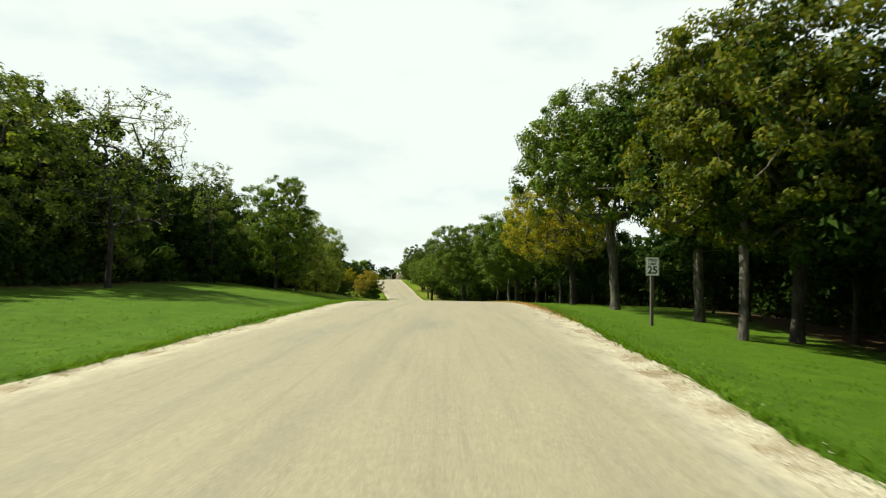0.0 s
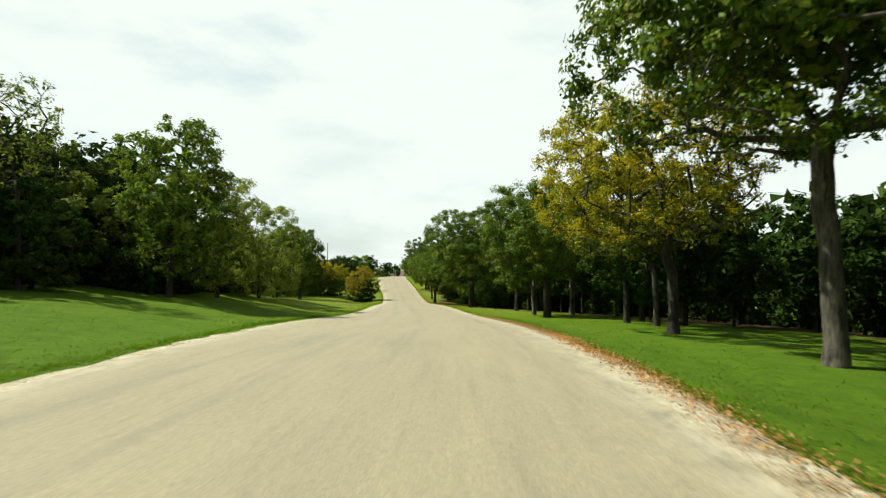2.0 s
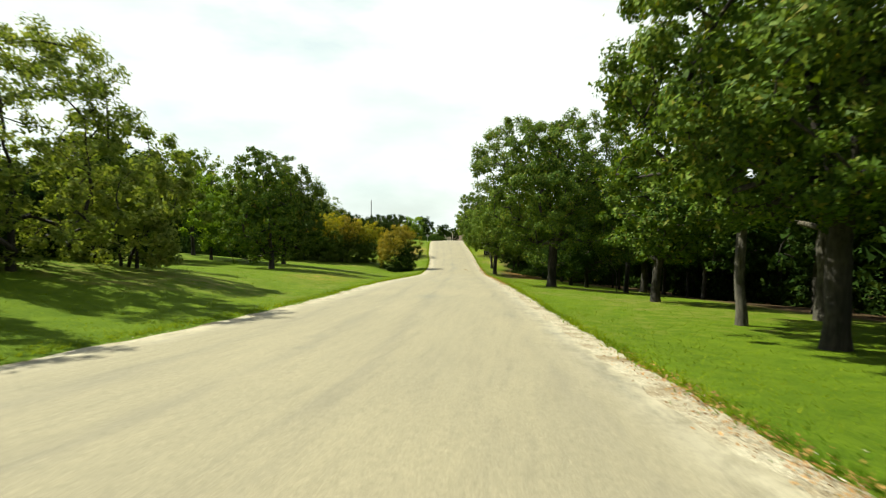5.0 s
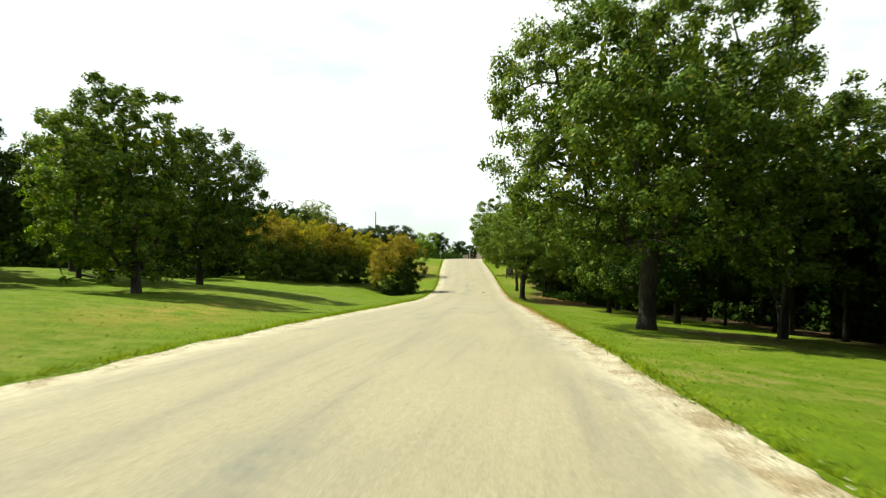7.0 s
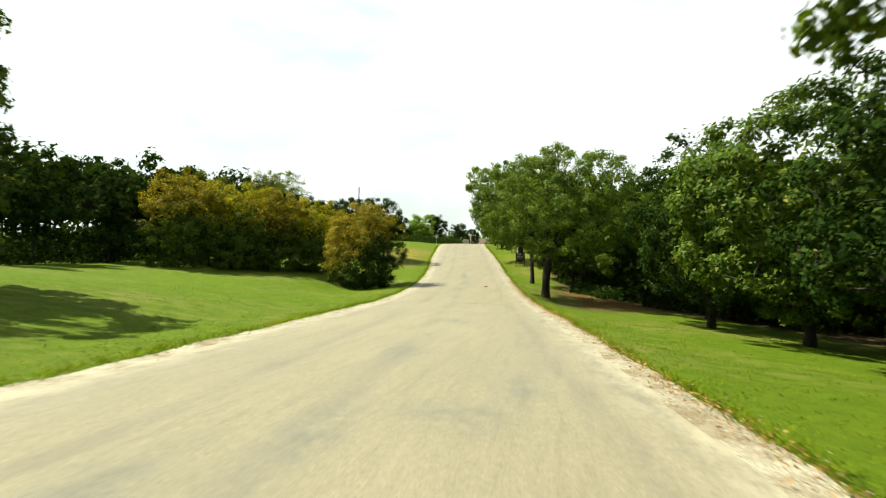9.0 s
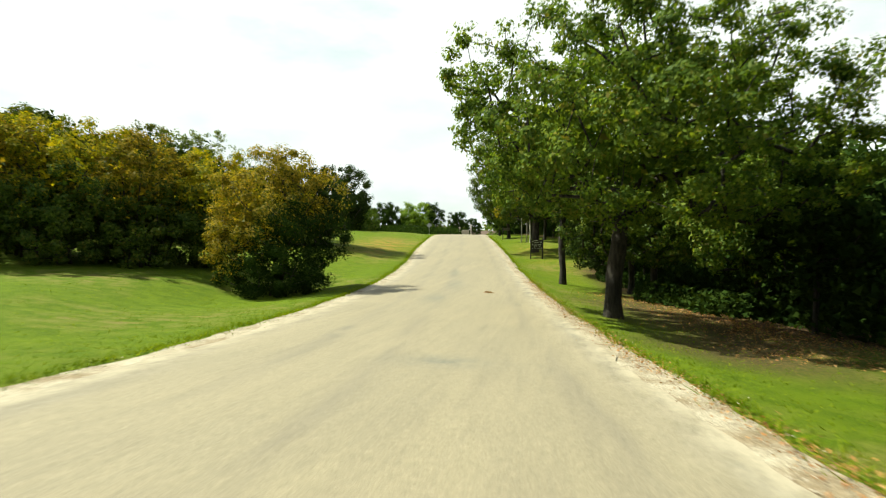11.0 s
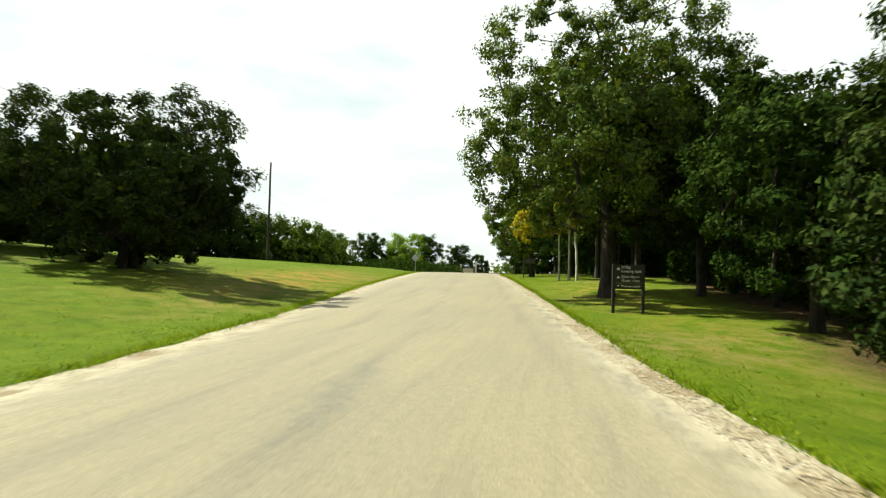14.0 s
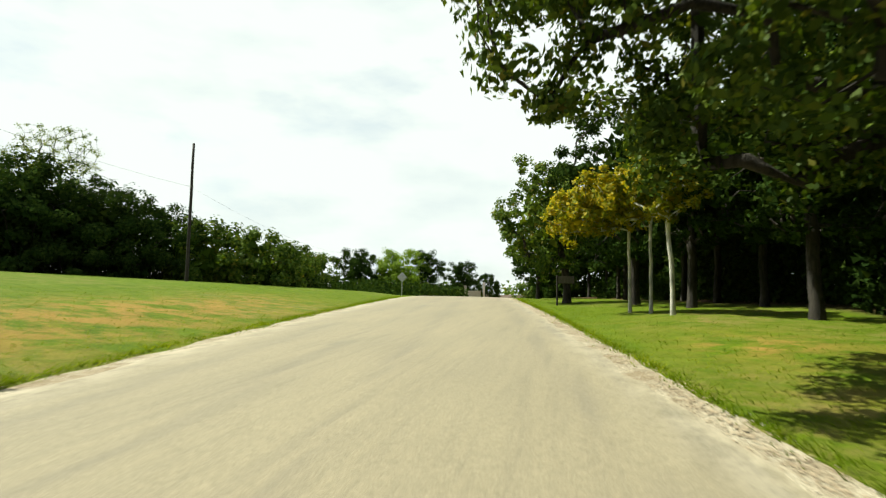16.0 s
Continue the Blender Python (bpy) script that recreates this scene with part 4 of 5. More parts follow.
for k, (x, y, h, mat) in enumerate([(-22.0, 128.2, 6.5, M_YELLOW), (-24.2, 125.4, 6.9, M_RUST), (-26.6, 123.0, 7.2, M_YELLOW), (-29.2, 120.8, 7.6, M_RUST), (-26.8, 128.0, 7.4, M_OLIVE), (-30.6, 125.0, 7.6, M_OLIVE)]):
    # lower half: green leaves, darkened to carry the thicket's shade
    place_tree("shrub", x, y, shrub(60 + k, h, 2.8, mat, 0.20, 1.5, tips=200, tight=1.1, low=(M_DARK_OAK, h * 0.5, 0.2)), "tall thicket shrub turning yellow at the top, painted darker below as if shaded", "shrub", "yellowing thicket")
for k, (x, y, h, r, mat) in enumerate([(-16.2, 50.4, 5.6, 2.3, M_PALE), (-15.6, 57.4, 5.4, 2.4, M_OAK), (-13.6, 64.4, 5.6, 2.6, M_WILLOW), (-17.8, 68.5, 5.4, 2.5, M_DEEP_SHADED), (-16.6, 41.0, 4.4, 2.2, M_DEEP_SHADED)]):
    place_tree("shrub", x, y, shrub(90 + k, h, r, mat, 0.24, 1.4), "bushy green shrub at the edge of the thicket", "shrub", "thicket edge")
CEDAR = tree_parts(73, 6.7, 0.5, (0.35, 0.1, 3.5), (4.5, 4.2, 3.1), 420, 1.9, 0.19, M_CEDAR, M_BARK_DARK, 0.15, 20, 0.45, 6, core=1.1, stems=5, tight=1.1, bare=0.06)
place_tree("juniper", -23.3, 146.5, CEDAR, "broad dark juniper with several stems in the grass", "juniper", "junipers")
CEDAR_BEHIND = shrub(72, 6.3, 4.2, M_CEDAR, 0.36, 1.8, 4, 0.45, 260, 20, 1.2, 0.50, tight=1.2)
for x, y, s, turn in [(-29.5, 151.0, 0.85, 100), (-33.5, 149.0, 0.9, 200), (-37.5, 146.0, 1.0, 40), (-30.0, 139.5, 0.75, 300)]:
    place_tree("juniper", x, y, CEDAR_BEHIND, "dark juniper in the group behind the lawn", "juniper", "junipers", turn, s)

# ---- far hedge and trees on the crest
FAR = [(-66, 166, "oak", 1.15), (-60.5, 169.5, "deep", 1.1), (-55.5, 173, "bank", 1.1), (-51, 176, "bank", 1.05), (-47, 178, "bank", 0.97), (-43.5, 180, "bank", 0.82), (-40.5, 182.5, "bank", 0.7),
       (-37.5, 184.5, "hedge", 1.2), (-35, 187, "hedge", 1.12), (-34.2, 191, "hedge", 1.0), (-57, 180, "deep", 0.95), (-48, 184, "bank", 0.75), (-36, 197, "hedge", 1.0), (-38.5, 204, "hedge", 1.0),
       (-40.5, 212, "hedge", 1.2), (-26.0, 225, "hedge", 0.62), (-14.8, 236, "hedge", 1.1)]
for k, (x, y, kind, s) in enumerate(FAR):
    place_tree("tree", x, y, W[kind], "green tree in the hedge on the rise", "tree", "hedge on the rise", k * 67 % 360, s, 1.4 * s if kind == "bank" else 0.8 * s)
place_tree("tree", -33.0, 225.0, shrub(81, 8.0, 3.9, M_LIME, 0.28, 1.8, tight=1.2), "bright yellow green tree on the rise", "tree")
for k, (x, y, h, r) in enumerate([(-38.7, 223.0, 8.0, 3.1), (-29.6, 227.4, 8.2, 2.6), (-21.9, 214.7, 5.2, 1.9), (-20.0, 223.0, 4.5, 1.7)]):
    place_tree("tree", x, y, shrub(82 + k, h, r, M_DEEP_SHADED, 0.28, 1.7, 2, tips=90, tight=1.2), "dark green round tree on the crest beside the road", "tree", "trees on the crest")
for k, (x, y) in enumerate([(-9.9, 196.0), (-11.0, 201.0), (-8.4, 203.0)]):
    place_tree("shrub", x, y, W["shrub"], "low dark shrub beside the road beyond the crest", "shrub", "shrubs beyond the crest", k * 83 % 360, 0.75 + 0.1 * k, 0.5)

# ---- close woods on both sides
rng = np.random.default_rng(7)
HEROES = np.array(HERO_AT)


def wood_tree(x, y, kinds, size=1.0):
    if np.min(np.hypot(*(HEROES - (x, y)).T)) < 2.6:
        return
    kind = kinds[rng.integers(0, len(kinds))]
    place_tree("shrub" if kind == "shrub" else "tree", x, y, W[kind], WOOD_LABEL[kind], "shrub" if kind == "shrub" else "tree", "close woods", rng.uniform(0, 360), size * rng.uniform(0.88, 1.12))


for y in np.arange(-16, 212, 5.2):
    low = 0.52 if 30 < y < 64 else (0.68 if 64 <= y < 98 else (0.58 if 98 <= y < 124 else (0.48 if 124 <= y < 148 else 0.86)))
    for k, d in enumerate((2.4, 6.8)):
        yy = y + rng.uniform(-1.4, 1.4) + (2.6 if k % 2 else 0)
        wood_tree(float(line_x(min(yy, 195)) + wood_edge(yy)) + d + rng.uniform(-1.0, 1.0), yy, ("deep",) if k == 0 else ("back", "back", "cedar"), low)
for y in np.arange(-10, 66, 5.0):
    low = 0.62 if 32 < y < 44 else 0.86
    for k, d in enumerate((20.6, 25.6)):
        yy = y + rng.uniform(-1.6, 1.6)
        wood_tree(float(line_x(yy)) - d + rng.uniform(-1.0, 1.0), yy, ("deep", "cedar", "oak") if k == 0 else ("back",), low)
    yy = y + rng.uniform(-2.0, 2.0)
    wood_tree(float(line_x(yy)) - 18.8 + rng.uniform(-0.6, 0.6), yy, ("shrub", "shrub", "pale"), 0.8)
for y in np.arange(70, 150, 6.4):
    for d in (34.0, 39.0):
        yy = y + rng.uniform(-1.8, 1.8)
        wood_tree(-d - 2.0 + rng.uniform(-1.4, 1.4), yy, ("deep", "cedar", "back"), 0.8)


def thicket(seed, count, y0, y1, d0, d1, top, size, mat, edge=None, label="dense undergrowth, its leaves darkened to the shade of the woods"):
    """The tangled low growth that closes the woods, added to keep their inside dark."""
    r = np.random.default_rng(seed)
    y = r.uniform(y0, y1, count)
    k = r.random(count) ** 1.3
    d = d0 + (d1 - d0) * k + 0.8 * wave(y, y, 2.3, seed) + (edge(y) if edge else 0.0)
    x = line_x(np.minimum(y, 195)) + d
    rise = np.clip(0.45 + 3.0 * k, 0, 1)
    c = np.stack([x, y, ground_z(x, y) + top * rise * (0.75 + 0.25 * wave(x, y, 3.0, seed + 1)) * r.random(count) ** 1.25 + 0.05], 1)
    u = unit(r, count)
    s = np.cross(u, unit(r, count))
    s /= np.linalg.norm(s, axis=1)[:, None] + 1e-9
    L = size * (0.75 + 0.5 * k[:, None]) * r.uniform(0.6, 1.3, (count, 1))
    V = np.stack([c - u * L * 0.5 + s * L * 0.36, c + u * L * 0.5, c - u * L * 0.5 - s * L * 0.36], 1).reshape(-1, 3)
    ob = new("undergrowth", np_mesh("undergrowth", V, np.arange(3 * count).reshape(-1, 3), [mat]))
    return tagged(ob, label, "undergrowth", kind="stuff")


thicket(21, 44000, -20, 112, 1.6, 11, 4.2, 0.42, M_DEEP_SHADED, lambda y: wood_edge(y) + 4.2)
thicket(22, 50000, 108, 208, 0.6, 10, 4.2, 0.36, M_DEEP_SHADED, lambda y: wood_edge(y) + 2.6)
thicket(23, 40000, -14, 68, -18.4, -30, 3.8, 0.40, M_DEEP_SHADED)
thicket(28, 14000, 47, 66, -15.2, -20, 2.4, 0.34, M_DEEP_SHADED)
thicket(24, 16000, 68, 150, -29.0, -40, 3.4, 0.46, M_DEEP_SHADED)
thicket(25, 12000, 196, 230, -22.0, -4.0, 1.6, 0.30, M_DEEP_SHADED)
# low dark growth standing in for the shaded emptiness under the trees
thicket(30, 7000, 121, 142, 0.6, 3.4, 1.2, 0.22, M_DEEP_SHADED, lambda y: wood_edge(y) + 0.2)
thicket(29, 12000, 162, 192, 0.5, -6, 3.2, 0.36, M_DEEP_SHADED, lambda y: -50 + (y - 165) * 1.24)
thicket(27, 12000, 268, 320, -90, 70, 9.5, 1.1, M_OAK, None, "distant green woods beyond the crest")


def far_woods(seed, y0, y1, d0, d1):
    """The woods carried on behind the edge, mostly unseen, also to block sky light: trunks and rough crowns, too many
    to count.
    """
    r = np.random.default_rng(seed)
    V, F = [], []
    leaves = []
    for y in np.arange(y0, y1, 5.2):
        for d in np.arange(d0, d1, 5.2):
            yy, dd = y + r.uniform(-1.7, 1.7), d + r.uniform(-1.7, 1.7)
            x = float(line_x(min(yy, 195))) + dd
            z = float(ground_z(x, yy))
            h, w = r.uniform(7.5, 10.5), r.uniform(2.6, 3.6)
            if 38 < yy < 146 and d0 > 0:
                h *= 0.72
            n = len(V)
            for zz, rad in ((-0.3, 0.17), (h * 0.7, 0.07)):
                V += [(x + rad * a, yy + rad * b, z + zz) for a, b in ((1, 0), (0, 1), (-1, 0), (0, -1))]
            F += [(n + j, n + (j + 1) % 4, n + 4 + (j + 1) % 4, n + 4 + j) for j in range(4)]
            k = 240
            c = np.array([x, yy, z + h * 0.62]) + unit(r, k) * np.array([w, w, h * 0.40]) * r.uniform(0.45, 1.0, (k, 1))
            u = unit(r, k)
            s = np.cross(u, unit(r, k))
            L = r.uniform(0.5, 1.2, (k, 1))
            leaves.append(np.stack([c - u * L * 0.5 + s * L * 0.45, c + u * L * 0.5, c - u * L * 0.5 - s * L * 0.45], 1))
    wood = new("woodland", np_mesh("woodland", V, F, [M_BARK_DARK]))
    tagged(wood, "close standing dark trunks of the woods behind the edge", "woodland", kind="stuff")
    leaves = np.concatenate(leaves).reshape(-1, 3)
    crown = new("woodland_canopy", np_mesh("woodland_canopy", leaves, np.arange(len(leaves)).reshape(-1, 3), [M_DEEP_SHADED]))
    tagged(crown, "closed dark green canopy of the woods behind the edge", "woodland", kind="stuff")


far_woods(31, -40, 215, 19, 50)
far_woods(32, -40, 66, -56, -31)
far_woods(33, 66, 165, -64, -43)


# ---------------------------------------------------------------- signs, pole and small things
def words(text, size, mat, parent, at, name="lettering", label="", depth=0.003, align="LEFT", heavy=0.0):
    cu = bpy.data.curves.new(name, "FONT")
    cu.body, cu.size, cu.extrude, cu.align_x, cu.align_y = text, size, depth, align, "CENTER"
    cu.resolution_u, cu.offset = 3, heavy * size
    tmp = bpy.data.objects.new(name, cu)
    scene.collection.objects.link(tmp)
    me = bpy.data.meshes.new_from_object(tmp.evaluated_get(bpy.context.evaluated_depsgraph_get()))
    bpy.data.objects.remove(tmp)
    me.materials.clear()
    me.materials.append(mat)
    ob = child(name, me, parent, label)
    ob.matrix_basis = pose(*at, 90, 0, 0)
    return ob


def speed_sign(x, y):
    z = float(ground_z(x, y)) + 0.12
    ob = thing("speed_limit_sign", (x, y, z), "white speed limit 25 sign on a square timber post in grass", "road sign", turn=2.0)
    part("post", box(bmesh.new(), -0.05, -0.05, -0.5, 0.05, 0.05, 2.12, 0.008), M_TIMBER_GREY, ob, "weathered square timber post")
    plate = part("plate", box(bmesh.new(), -0.235, -0.062, 1.60, 0.235, -0.058, 2.23, 0.0015), M_STEEL, ob, "thin metal sign plate")
    face = part("face", box(bmesh.new(), -0.229, -0.066, 1.606, 0.229, -0.0625, 2.224), M_WHITE, plate, "white sign face")
    bm = bmesh.new()
    for x0, z0, x1, z1 in ((-0.215, 1.62, 0.215, 1.628), (-0.215, 2.202, 0.215, 2.21), (-0.215, 1.628, -0.207, 2.202), (0.207, 1.628, 0.215, 2.202)):
        box(bm, x0, -0.069, z0, x1, -0.0665, z1)
    part("border", bm, M_BLACK, plate, "thin black border line")
    words("SPEED", 0.125, M_BLACK, plate, (0, -0.0685, 2.125), "lettering", "black word SPEED", 0.002, "CENTER", 0.022)
    words("LIMIT", 0.125, M_BLACK, plate, (0, -0.0685, 1.995), "lettering", "black word LIMIT", 0.002, "CENTER", 0.022)
    words("25", 0.36, M_BLACK, plate, (0, -0.0685, 1.78), "lettering", "large black number 25", 0.002, "CENTER", 0.022)
    bm = bmesh.new()
    for zz in (1.68, 2.17):
        bmesh.ops.create_cone(bm, cap_ends=True, segments=8, radius1=0.012, radius2=0.009, depth=0.01, matrix=Matrix.Translation((0, -0.071, zz)) @ Matrix.Rotation(radians(90), 4, "X"))
    part("bolt", bm, M_STEEL, plate)
    return ob


def notice_board(x, y, turn, lettered=True):
    z = float(ground_z(x, y))
    ob = thing("notice_board", (x, y, z), "dark timber campground notice board with cream lettering on two posts" if lettered else "two dark timber sign planks on a single post", "notice board", "notice boards", turn)
    ob.scale = (0.88, 0.88, 0.96)
    for px in (0.0, 1.06) if lettered else (0.0,):
        part("post", box(bmesh.new(), px - 0.05, -0.05, -0.3, px + 0.05, 0.05, 1.62, 0.008), M_TIMBER, ob)
    for k in range(4) if lettered else (2, 3):
        part("board", box(bmesh.new(), 0.052, -0.045, 0.80 + k * 0.2, 1.008, -0.005, 0.995 + k * 0.2, 0.006), M_TIMBER if lettered else M_TIMBER_GREY, ob)
    if lettered:
        for text, zz in (("14 Day", 1.52), ("Camping Limit", 1.39), ("Quiet Hours", 1.21), ("10 pm - 6 am", 1.08), ("Pets on Leash", 0.90)):
            at = 0.26
            for word in text.split():
                me = words(word, 0.125, M_CREAM, ob, (at, -0.049, zz), "lettering", "cream routed lettering").data
                at += max(v.co.x for v in me.vertices) + 0.035
        for zz in (1.46, 1.18, 0.90):
            bm = bmesh.new()
            pts = [(-0.055, -0.03), (0.055, -0.03), (0.03, 0.035), (-0.02, 0.045)] if zz != 0.90 else [(-0.05, 0.0), (0.0, -0.03), (0.05, 0.04), (-0.01, 0.02)]
            lo = [bm.verts.new((0.16 + a, -0.047, zz + b)) for a, b in pts]
            f = bm.faces.new(lo)
            g = bmesh.ops.extrude_face_region(bm, geom=[f])
            bmesh.ops.translate(bm, verts=[v for v in g["geom"] if isinstance(v, bmesh.types.BMVert)], vec=(0, -0.004, 0))
            bmesh.ops.recalc_face_normals(bm, faces=bm.faces)
            part("symbol", bm, M_CREAM, ob, "small cream symbol")
    return ob


def tube(name, pts, r, mat, parent=None):
    cu = bpy.data.curves.new(name, "CURVE")
    cu.dimensions, cu.bevel_depth, cu.bevel_resolution, cu.use_fill_caps = "3D", r, 2, True
    sp = cu.splines.new("POLY")
    sp.points.add(len(pts) - 1)
    for p, q in zip(sp.points, pts):
        p.co = (*q, 1)
    cu.materials.append(mat)
    ob = new(name, cu)
    if parent is not None:
        ob.parent = parent
    return ob


def tapered(z0, z1, r0, r1, sides=14, x=0.0, y=0.0, rings=6):
    bm = bmesh.new()
    loops = []
    for k in range(rings + 1):
        t = k / rings
        r = r0 + (r1 - r0) * t
        loops.append([bm.verts.new((x + r * math.cos(a * 2 * math.pi / sides) + 0.012 * math.sin(k * 2.1), y + r * math.sin(a * 2 * math.pi / sides), z0 + (z1 - z0) * t)) for a in range(sides)])
    for a, b in zip(loops, loops[1:]):
        for j in range(sides):
            bm.faces.new((a[j], a[(j + 1) % sides], b[(j + 1) % sides], b[j]))
    bm.faces.new(loops[-1])
    return bm


def utility_pole(x, y):
    z = float(ground_z(x, y))
    ob = thing("utility_pole", (x, y, z), "tall dark wooden utility pole at the edge of the field", "utility pole")
    part("shaft", tapered(-0.4, 3.65 - z, 0.125, 0.08), M_POLE, ob, "", True)
    part("bracket", box(bmesh.new(), -0.04, -0.16, 0.62 - z, 0.04, 0.16, 0.74 - z, 0.01), M_STEEL, ob, "small steel cable bracket")
    a, pts = Vector((x - 0.12, y - 0.1, 0.68)), []
    for end, sag in ((Vector((-26.0, 139.0, 0.2)), 0.7), (Vector((-46.5, 240.0, 0.4)), 1.1)):
        run = [a.lerp(end, k / 16) - Vector((0, 0, 4 * sag * (k / 16) * (1 - k / 16))) for k in range(17)]
        pts.append(run)
    cable = tube("power_cable", [tuple(p) for p in pts[0][::-1] + pts[1][1:]], 0.005, M_WIRE)
    tagged(cable, "thin dark power cable strung from the pole", "cable")
    return ob


def fallen_clump(x, y):
    r = np.random.default_rng(5)
    n = 60
    c = np.stack([r.normal(size=n) * 0.09, r.normal(size=n) * 0.06, r.uniform(0.0, 0.07, n)], 1)
    d = unit(r, n)
    s = np.cross(d, unit(r, n))
    L = r.uniform(0.03, 0.07, (n, 1))
    V = np.stack([c - d * L, c + s * L * 0.3, c + d * L, c - s * L * 0.3], 1).reshape(-1, 3)
    V[:, 2] = np.abs(V[:, 2])
    ob = new("leaf_clump", np_mesh("leaf_clump", V, np.arange(4 * n).reshape(-1, 4), [M_DRY]))
    ob.location = (x, y, float(line_z(y)) + 0.03)
    return tagged(ob, "small clump of fallen oak twigs on the road", "fallen leaves")


speed_sign(7.2, 19.9)
notice_board(-5.38, 146.15, 8)
notice_board(-9.7, 174.2, 14, False)
utility_pole(-34.2, 178.0)
fallen_clump(-6.4, 122.5)


def warning_sign(x, y, turn):
    ob = thing("warning_sign", (x, y, float(ground_z(x, y))), "small road sign seen from behind on a thin post", "road sign", turn=turn)
    part("post", box(bmesh.new(), -0.03, -0.03, -0.2, 0.03, 0.03, 1.5, 0.005), M_STEEL, ob)
    bm = box(bmesh.new(), -0.3, -0.04, -0.3, 0.3, -0.034, 0.3, 0.002)
    bmesh.ops.transform(bm, matrix=Matrix.Translation((0, 0, 1.55)) @ Matrix.Rotation(radians(45), 4, "Y"), verts=bm.verts)
    part("plate", bm, M_STEEL, ob, "bare metal diamond plate")


warning_sign(-22.6, 190.0, 10)


def gate_pillar(x, y, h, w):
    ob = thing("gate_pillar", (x, y, float(ground_z(x, y))), "square pale stone pillar beside the park entrance", "pillar", "entrance pillars", 8)
    part("shaft", box(bmesh.new(), -w, -w, -0.3, w, w, h, 0.02), M_STONE, ob)
    part("cap", box(bmesh.new(), -w - 0.05, -w - 0.05, h, w + 0.05, w + 0.05, h + 0.1, 0.02), M_STONE, ob)


def low_wall(x0, y0, x1, y1, h):
    a = math.degrees(math.atan2(y1 - y0, x1 - x0))
    n = math.hypot(x1 - x0, y1 - y0)
    ob = thing("entrance_wall", (x0, y0, float(ground_z(x0, y0))), "low pale stone wall at the park entrance", "wall", turn=a)
    part("body", box(bmesh.new(), 0, -0.15, -0.4, n, 0.15, h, 0.02), M_STONE, ob)
    part("coping", box(bmesh.new(), -0.04, -0.19, h, n + 0.04, 0.19, h + 0.08, 0.02), M_STONE, ob)


gate_pillar(-21.0, 212.0, 1.5, 0.13)
gate_pillar(-18.9, 213.0, 2.0, 0.12)
low_wall(-20.7, 212.1, -19.3, 212.8, 0.95)


def park_building(x, y, z, turn):
    ob = thing("park_building", (x, y, z), "low park building with a brown gable roof beyond the crest", "building", turn=turn)
    for name, x0, y0, x1, y1 in (("wall", -4.5, -3.0, 4.5, -2.8), ("wall", -4.5, 2.8, 4.5, 3.0), ("wall", -4.5, -2.8, -4.3, 2.8), ("wall", 4.3, -2.8, 4.5, 2.8)):
        part(name, box(bmesh.new(), x0, y0, -0.3, x1, y1, 2.4), M_STONE, ob)
    bm = bmesh.new()
    sec = [(-3.8, 2.15), (0.0, 4.4), (3.8, 2.15), (3.8, 2.32), (0.0, 4.6), (-3.8, 2.32)]
    a = [bm.verts.new((-5.1, p, q)) for p, q in sec]
    b = [bm.verts.new((5.1, p, q)) for p, q in sec]
    for i in range(6):
        j = (i + 1) % 6
        bm.faces.new((a[i], a[j], b[j], b[i]))
    for s in (a, b):
        bm.faces.new((s[0], s[1], s[4], s[5]))
        bm.faces.new((s[1], s[2], s[3], s[4]))
    bmesh.ops.recalc_face_normals(bm, faces=bm.faces)
    part("roof", bm, M_ROOF, ob, "brown shingled gable roof")


park_building(-20.5, 262.0, float(ground_z(-20.5, 262.0)), -12)

# ---------------------------------------------------------------- grass, gravel and fallen leaves
def blades(name, seed, count, y_of, d_of, h0, h1, mat, per=5, apart=0.20):
    r = np.random.default_rng(seed)
    y = y_of(r, count)
    d = d_of(r, y)
    x = line_x(y) + d
    z = ground_z(x, y)
    c = np.repeat(np.stack([x, y, z - 0.01], 1), per, 0) + np.concatenate([r.normal(size=(count * per, 2)) * apart, np.zeros((count * per, 1))], 1)
    n = len(c)
    a = r.uniform(0, 2 * np.pi, n)
    h = r.uniform(h0, h1, n)
    w = 0.009 + 0.006 * r.random(n)
    side = np.stack([np.cos(a) * w, np.sin(a) * w, 0 * a], 1)
    tip = np.stack([r.normal(size=n) * 1.0 * h, r.normal(size=n) * 1.0 * h, h], 1)
    V = np.stack([c - side, c + side, c + tip], 1).reshape(-1, 3)
    return new(name, np_mesh(name, V, np.arange(3 * n).reshape(-1, 3), [mat]))


def verge(side, reach):
    def d_of(r, y):
        k = reach * r.random(len(y)) ** 1.7
        return edge_r(y) + 0.08 + k if side > 0 else edge_l(y) - 0.08 - k
    return d_of


def along(y0, y1):
    return lambda r, n: r.uniform(y0, y1, n)


for k, (side, wide, count) in enumerate(((1, 8.0, 16000), (-1, 10.0, 17000))):
    for y0, y1, mat, word in ((3, 50, M_LUSH, "lush dark green"), (50, 190, M_GRASS, "short yellowish green")):
        n = int(count * (y1 - y0) / 187)
        tagged(blades("grass", 1 + k + y0, n, along(y0, y1), verge(side, wide), 0.015, 0.055, mat), word + " mown grass blades on the verge", "grass", kind="stuff")


def fringe(side):
    """Longer unmown blades that lean over the gravel."""
    edge = edge_r if side > 0 else edge_l
    return lambda r, y: edge(y) + side * (0.02 + 0.07 * wave(y, y, 1.7, 11 + side) + np.abs(r.normal(size=len(y))) * 0.10)


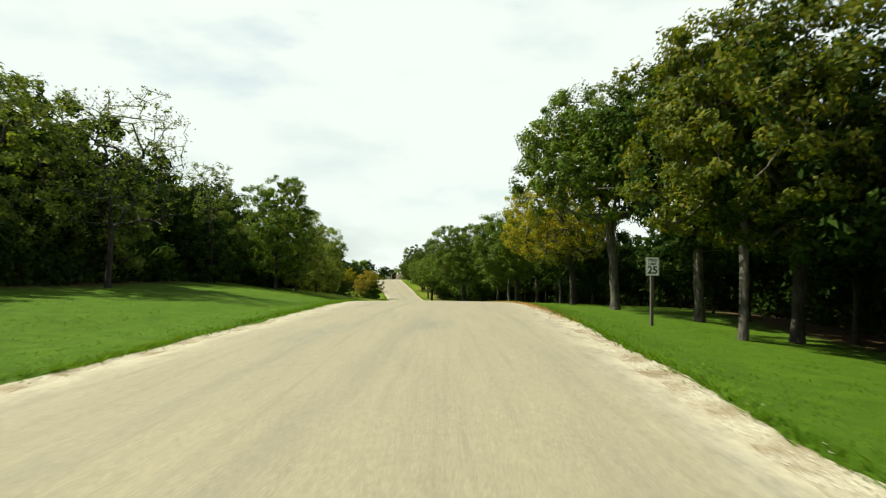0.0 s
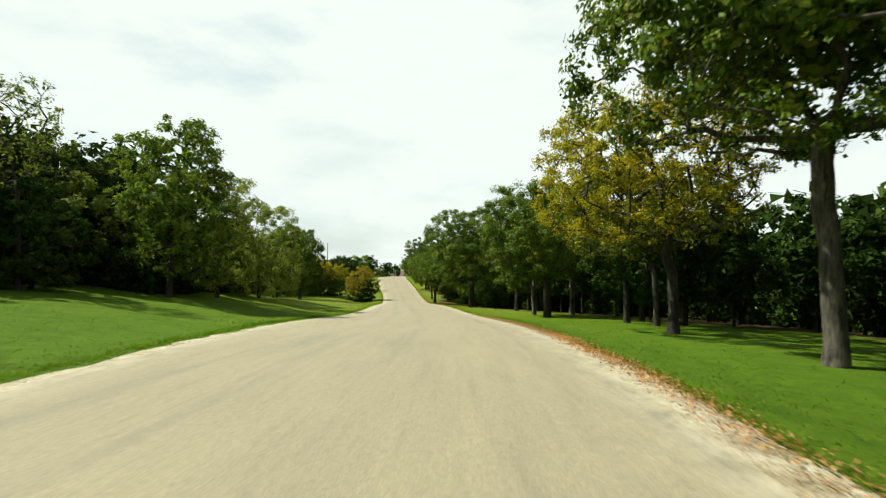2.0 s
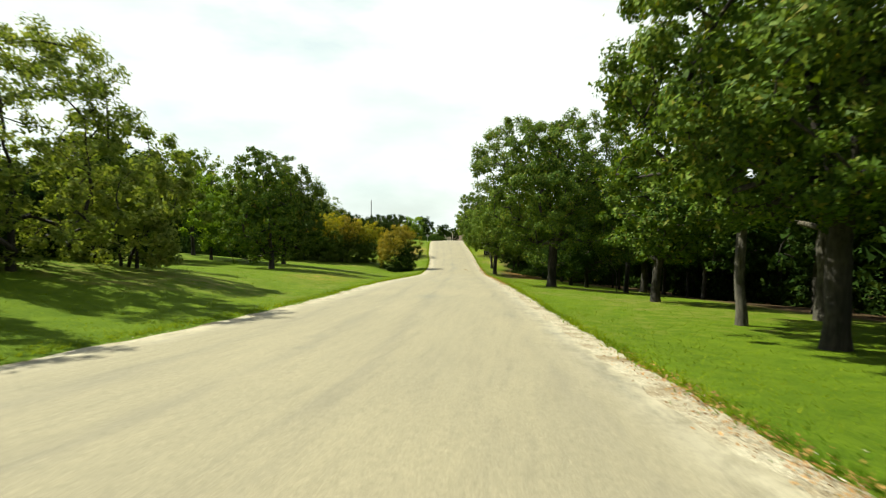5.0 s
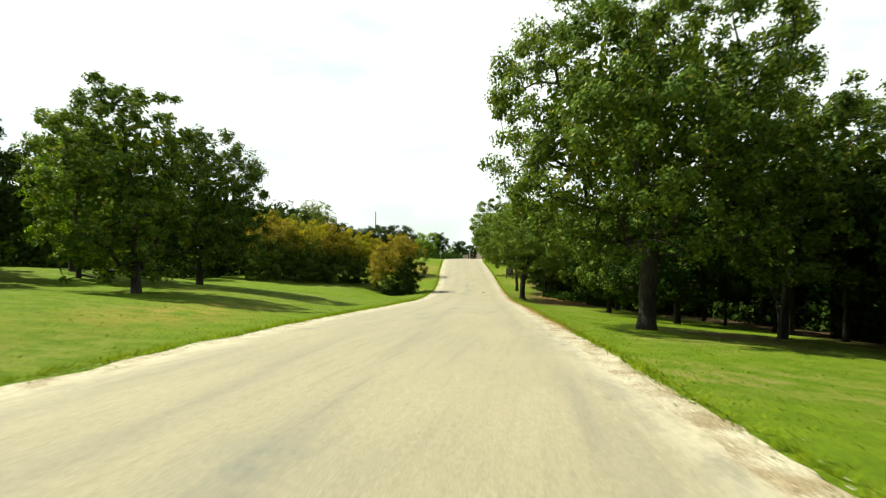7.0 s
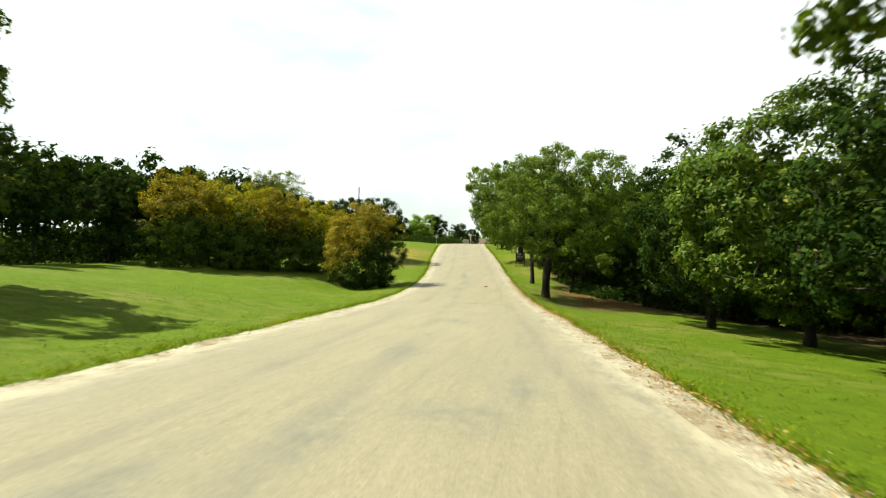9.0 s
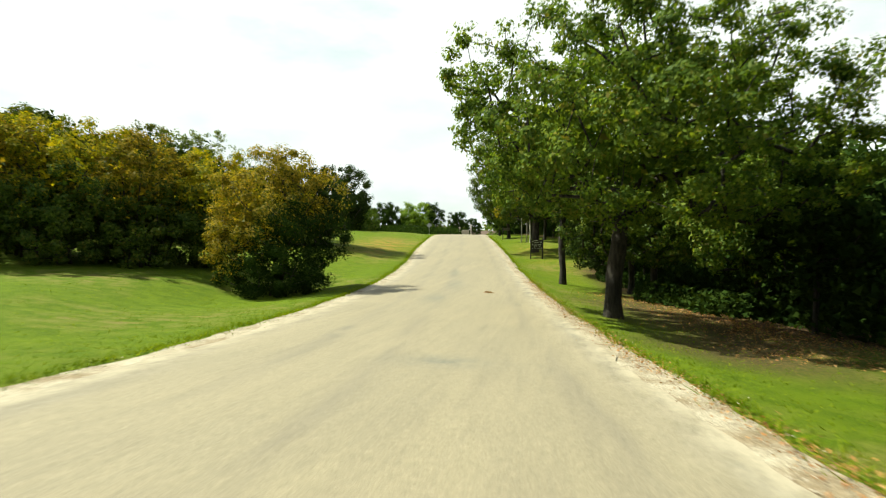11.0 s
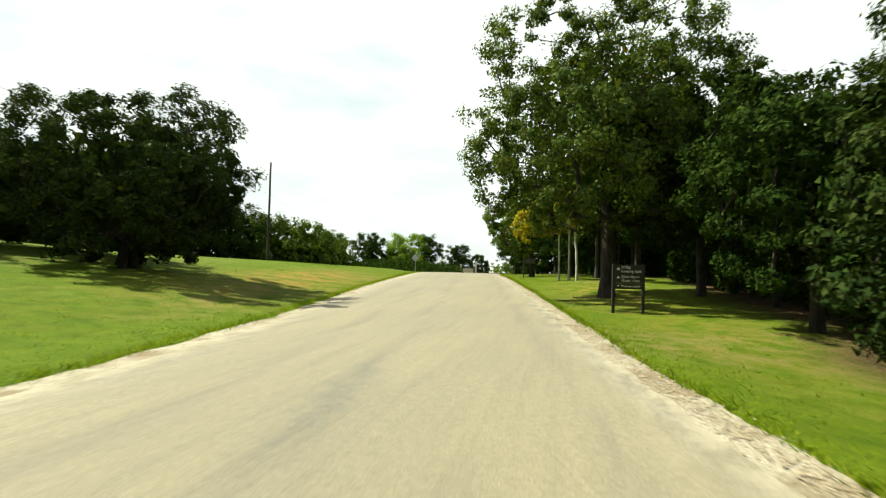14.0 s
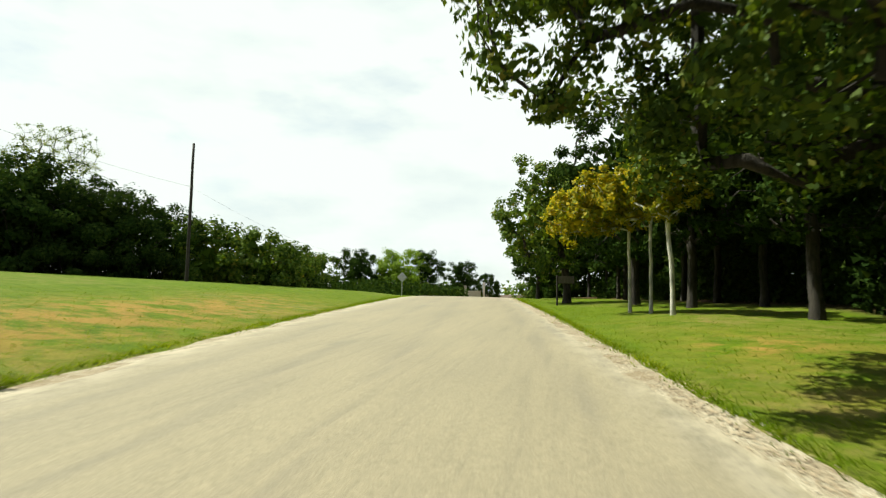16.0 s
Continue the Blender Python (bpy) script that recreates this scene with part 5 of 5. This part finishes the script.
for side in (1, -1):
    for y0, y1, mat, word in ((3, 50, M_LUSH, "lush dark green"), (50, 185, M_GRASS, "yellowish green")):
        ob = blades("grass_fringe", 40 + side + y0, int((y1 - y0) * 24), along(y0, y1), fringe(side), 0.05, 0.13, mat, 3, 0.06)
        tagged(ob, word + " unmown grass along the gravel shoulder", "grass", kind="stuff")


def scattered(name, seed, count, y0, y1, d_of, size, mat, lift=0.0, flat=0.4):
    """Small faceted stones."""
    r = np.random.default_rng(seed)
    y = r.uniform(y0, y1, count)
    d = d_of(r, y)
    x = line_x(y) + d
    z = line_z(y) + crown_lift(d, y) - 0.01 + lift
    c = np.stack([x, y, z], 1)
    base = np.array([(1, 0, 0), (0, 1, 0), (-1, 0, 0), (0, -1, 0), (0, 0, 1)], float)
    s = size * r.uniform(0.4, 1.4, (count, 1, 1)) * r.uniform(0.7, 1.3, (count, 5, 1))
    a = r.uniform(0, np.pi, count)
    rot = np.stack([np.stack([np.cos(a), -np.sin(a), 0 * a], 1), np.stack([np.sin(a), np.cos(a), 0 * a], 1), np.stack([0 * a, 0 * a, 0 * a + flat], 1)], 1)
    V = c[:, None] + np.einsum("nij,nkj->nki", rot, base[None] * s)
    tri = np.array([(0, 1, 4), (1, 2, 4), (2, 3, 4), (3, 0, 4)])
    F = (np.arange(count)[:, None, None] * 5 + tri[None]).reshape(-1, 3)
    return new(name, np_mesh(name, V.reshape(-1, 3), F, [mat]))


tagged(scattered("gravel", 3, 4000, 3, 175, lambda r, y: edge_r(y) - 0.35 + r.normal(size=len(y)) * 0.28, 0.014, M_STONE), "loose pale limestone gravel along the road edge", "gravel", kind="stuff")
tagged(scattered("gravel", 5, 12000, 108, 186, lambda r, y: edge_r(y) - 0.20 + 0.10 * wave(y, y, 2.3, 15) + r.normal(size=len(y)) * (0.13 + 0.07 * wave(y, y, 5.0, 16)), 0.019, M_RUBBLE, flat=0.3), "coarse broken brown stone along the road edge", "gravel", kind="stuff")
tagged(scattered("gravel", 4, 3000, 3, 175, lambda r, y: edge_l(y) + 0.28 + r.normal(size=len(y)) * 0.20, 0.012, M_STONE), "loose pale limestone gravel along the road edge", "gravel", kind="stuff")


def litter(seed, count, y_of, d_of, size=1.0):
    r = np.random.default_rng(seed)
    y = y_of(r, count)
    d = d_of(r, y)
    x = line_x(y) + d
    z = np.maximum(ground_z(x, y), line_z(y) + np.where(d < edge_r(y), crown_lift(d, y), -9)) + r.uniform(0.005, 0.05, count)
    c = np.stack([x, y, z], 1)
    u = np.stack([r.normal(size=count), r.normal(size=count), r.normal(size=count) * 0.35], 1)
    u /= np.linalg.norm(u, axis=1)[:, None]
    s = np.cross(u, np.stack([r.normal(size=count) * 0.4, r.normal(size=count) * 0.4, np.ones(count)], 1))
    L = size * r.uniform(0.012, 0.030, (count, 1))
    V = np.stack([c - u * L, c + s * L * 0.5, c + u * L, c - s * L * 0.5], 1).reshape(-1, 3)
    return new("fallen_leaves", np_mesh("fallen_leaves", V, np.arange(4 * count).reshape(-1, 4), [M_DRY]))


tagged(litter(8, 21000, lambda r, n: np.concatenate([r.triangular(14, 32, 56, n * 7 // 10), r.uniform(78, 130, n - n * 7 // 10)]), lambda r, y: edge_r(y) - 0.06 + r.normal(size=len(y)) * 0.17),
       "orange brown fallen leaves gathered along the road edge", "fallen leaves", kind="stuff")
tagged(litter(9, 9000, along(111, 128), lambda r, y: 7.7 + r.normal(size=len(y)) * 1.2 + 0.8 * wave(y, y, 1.9, 14), 1.25), "orange brown fallen leaves under the oaks at the wood's edge", "fallen leaves", kind="stuff")
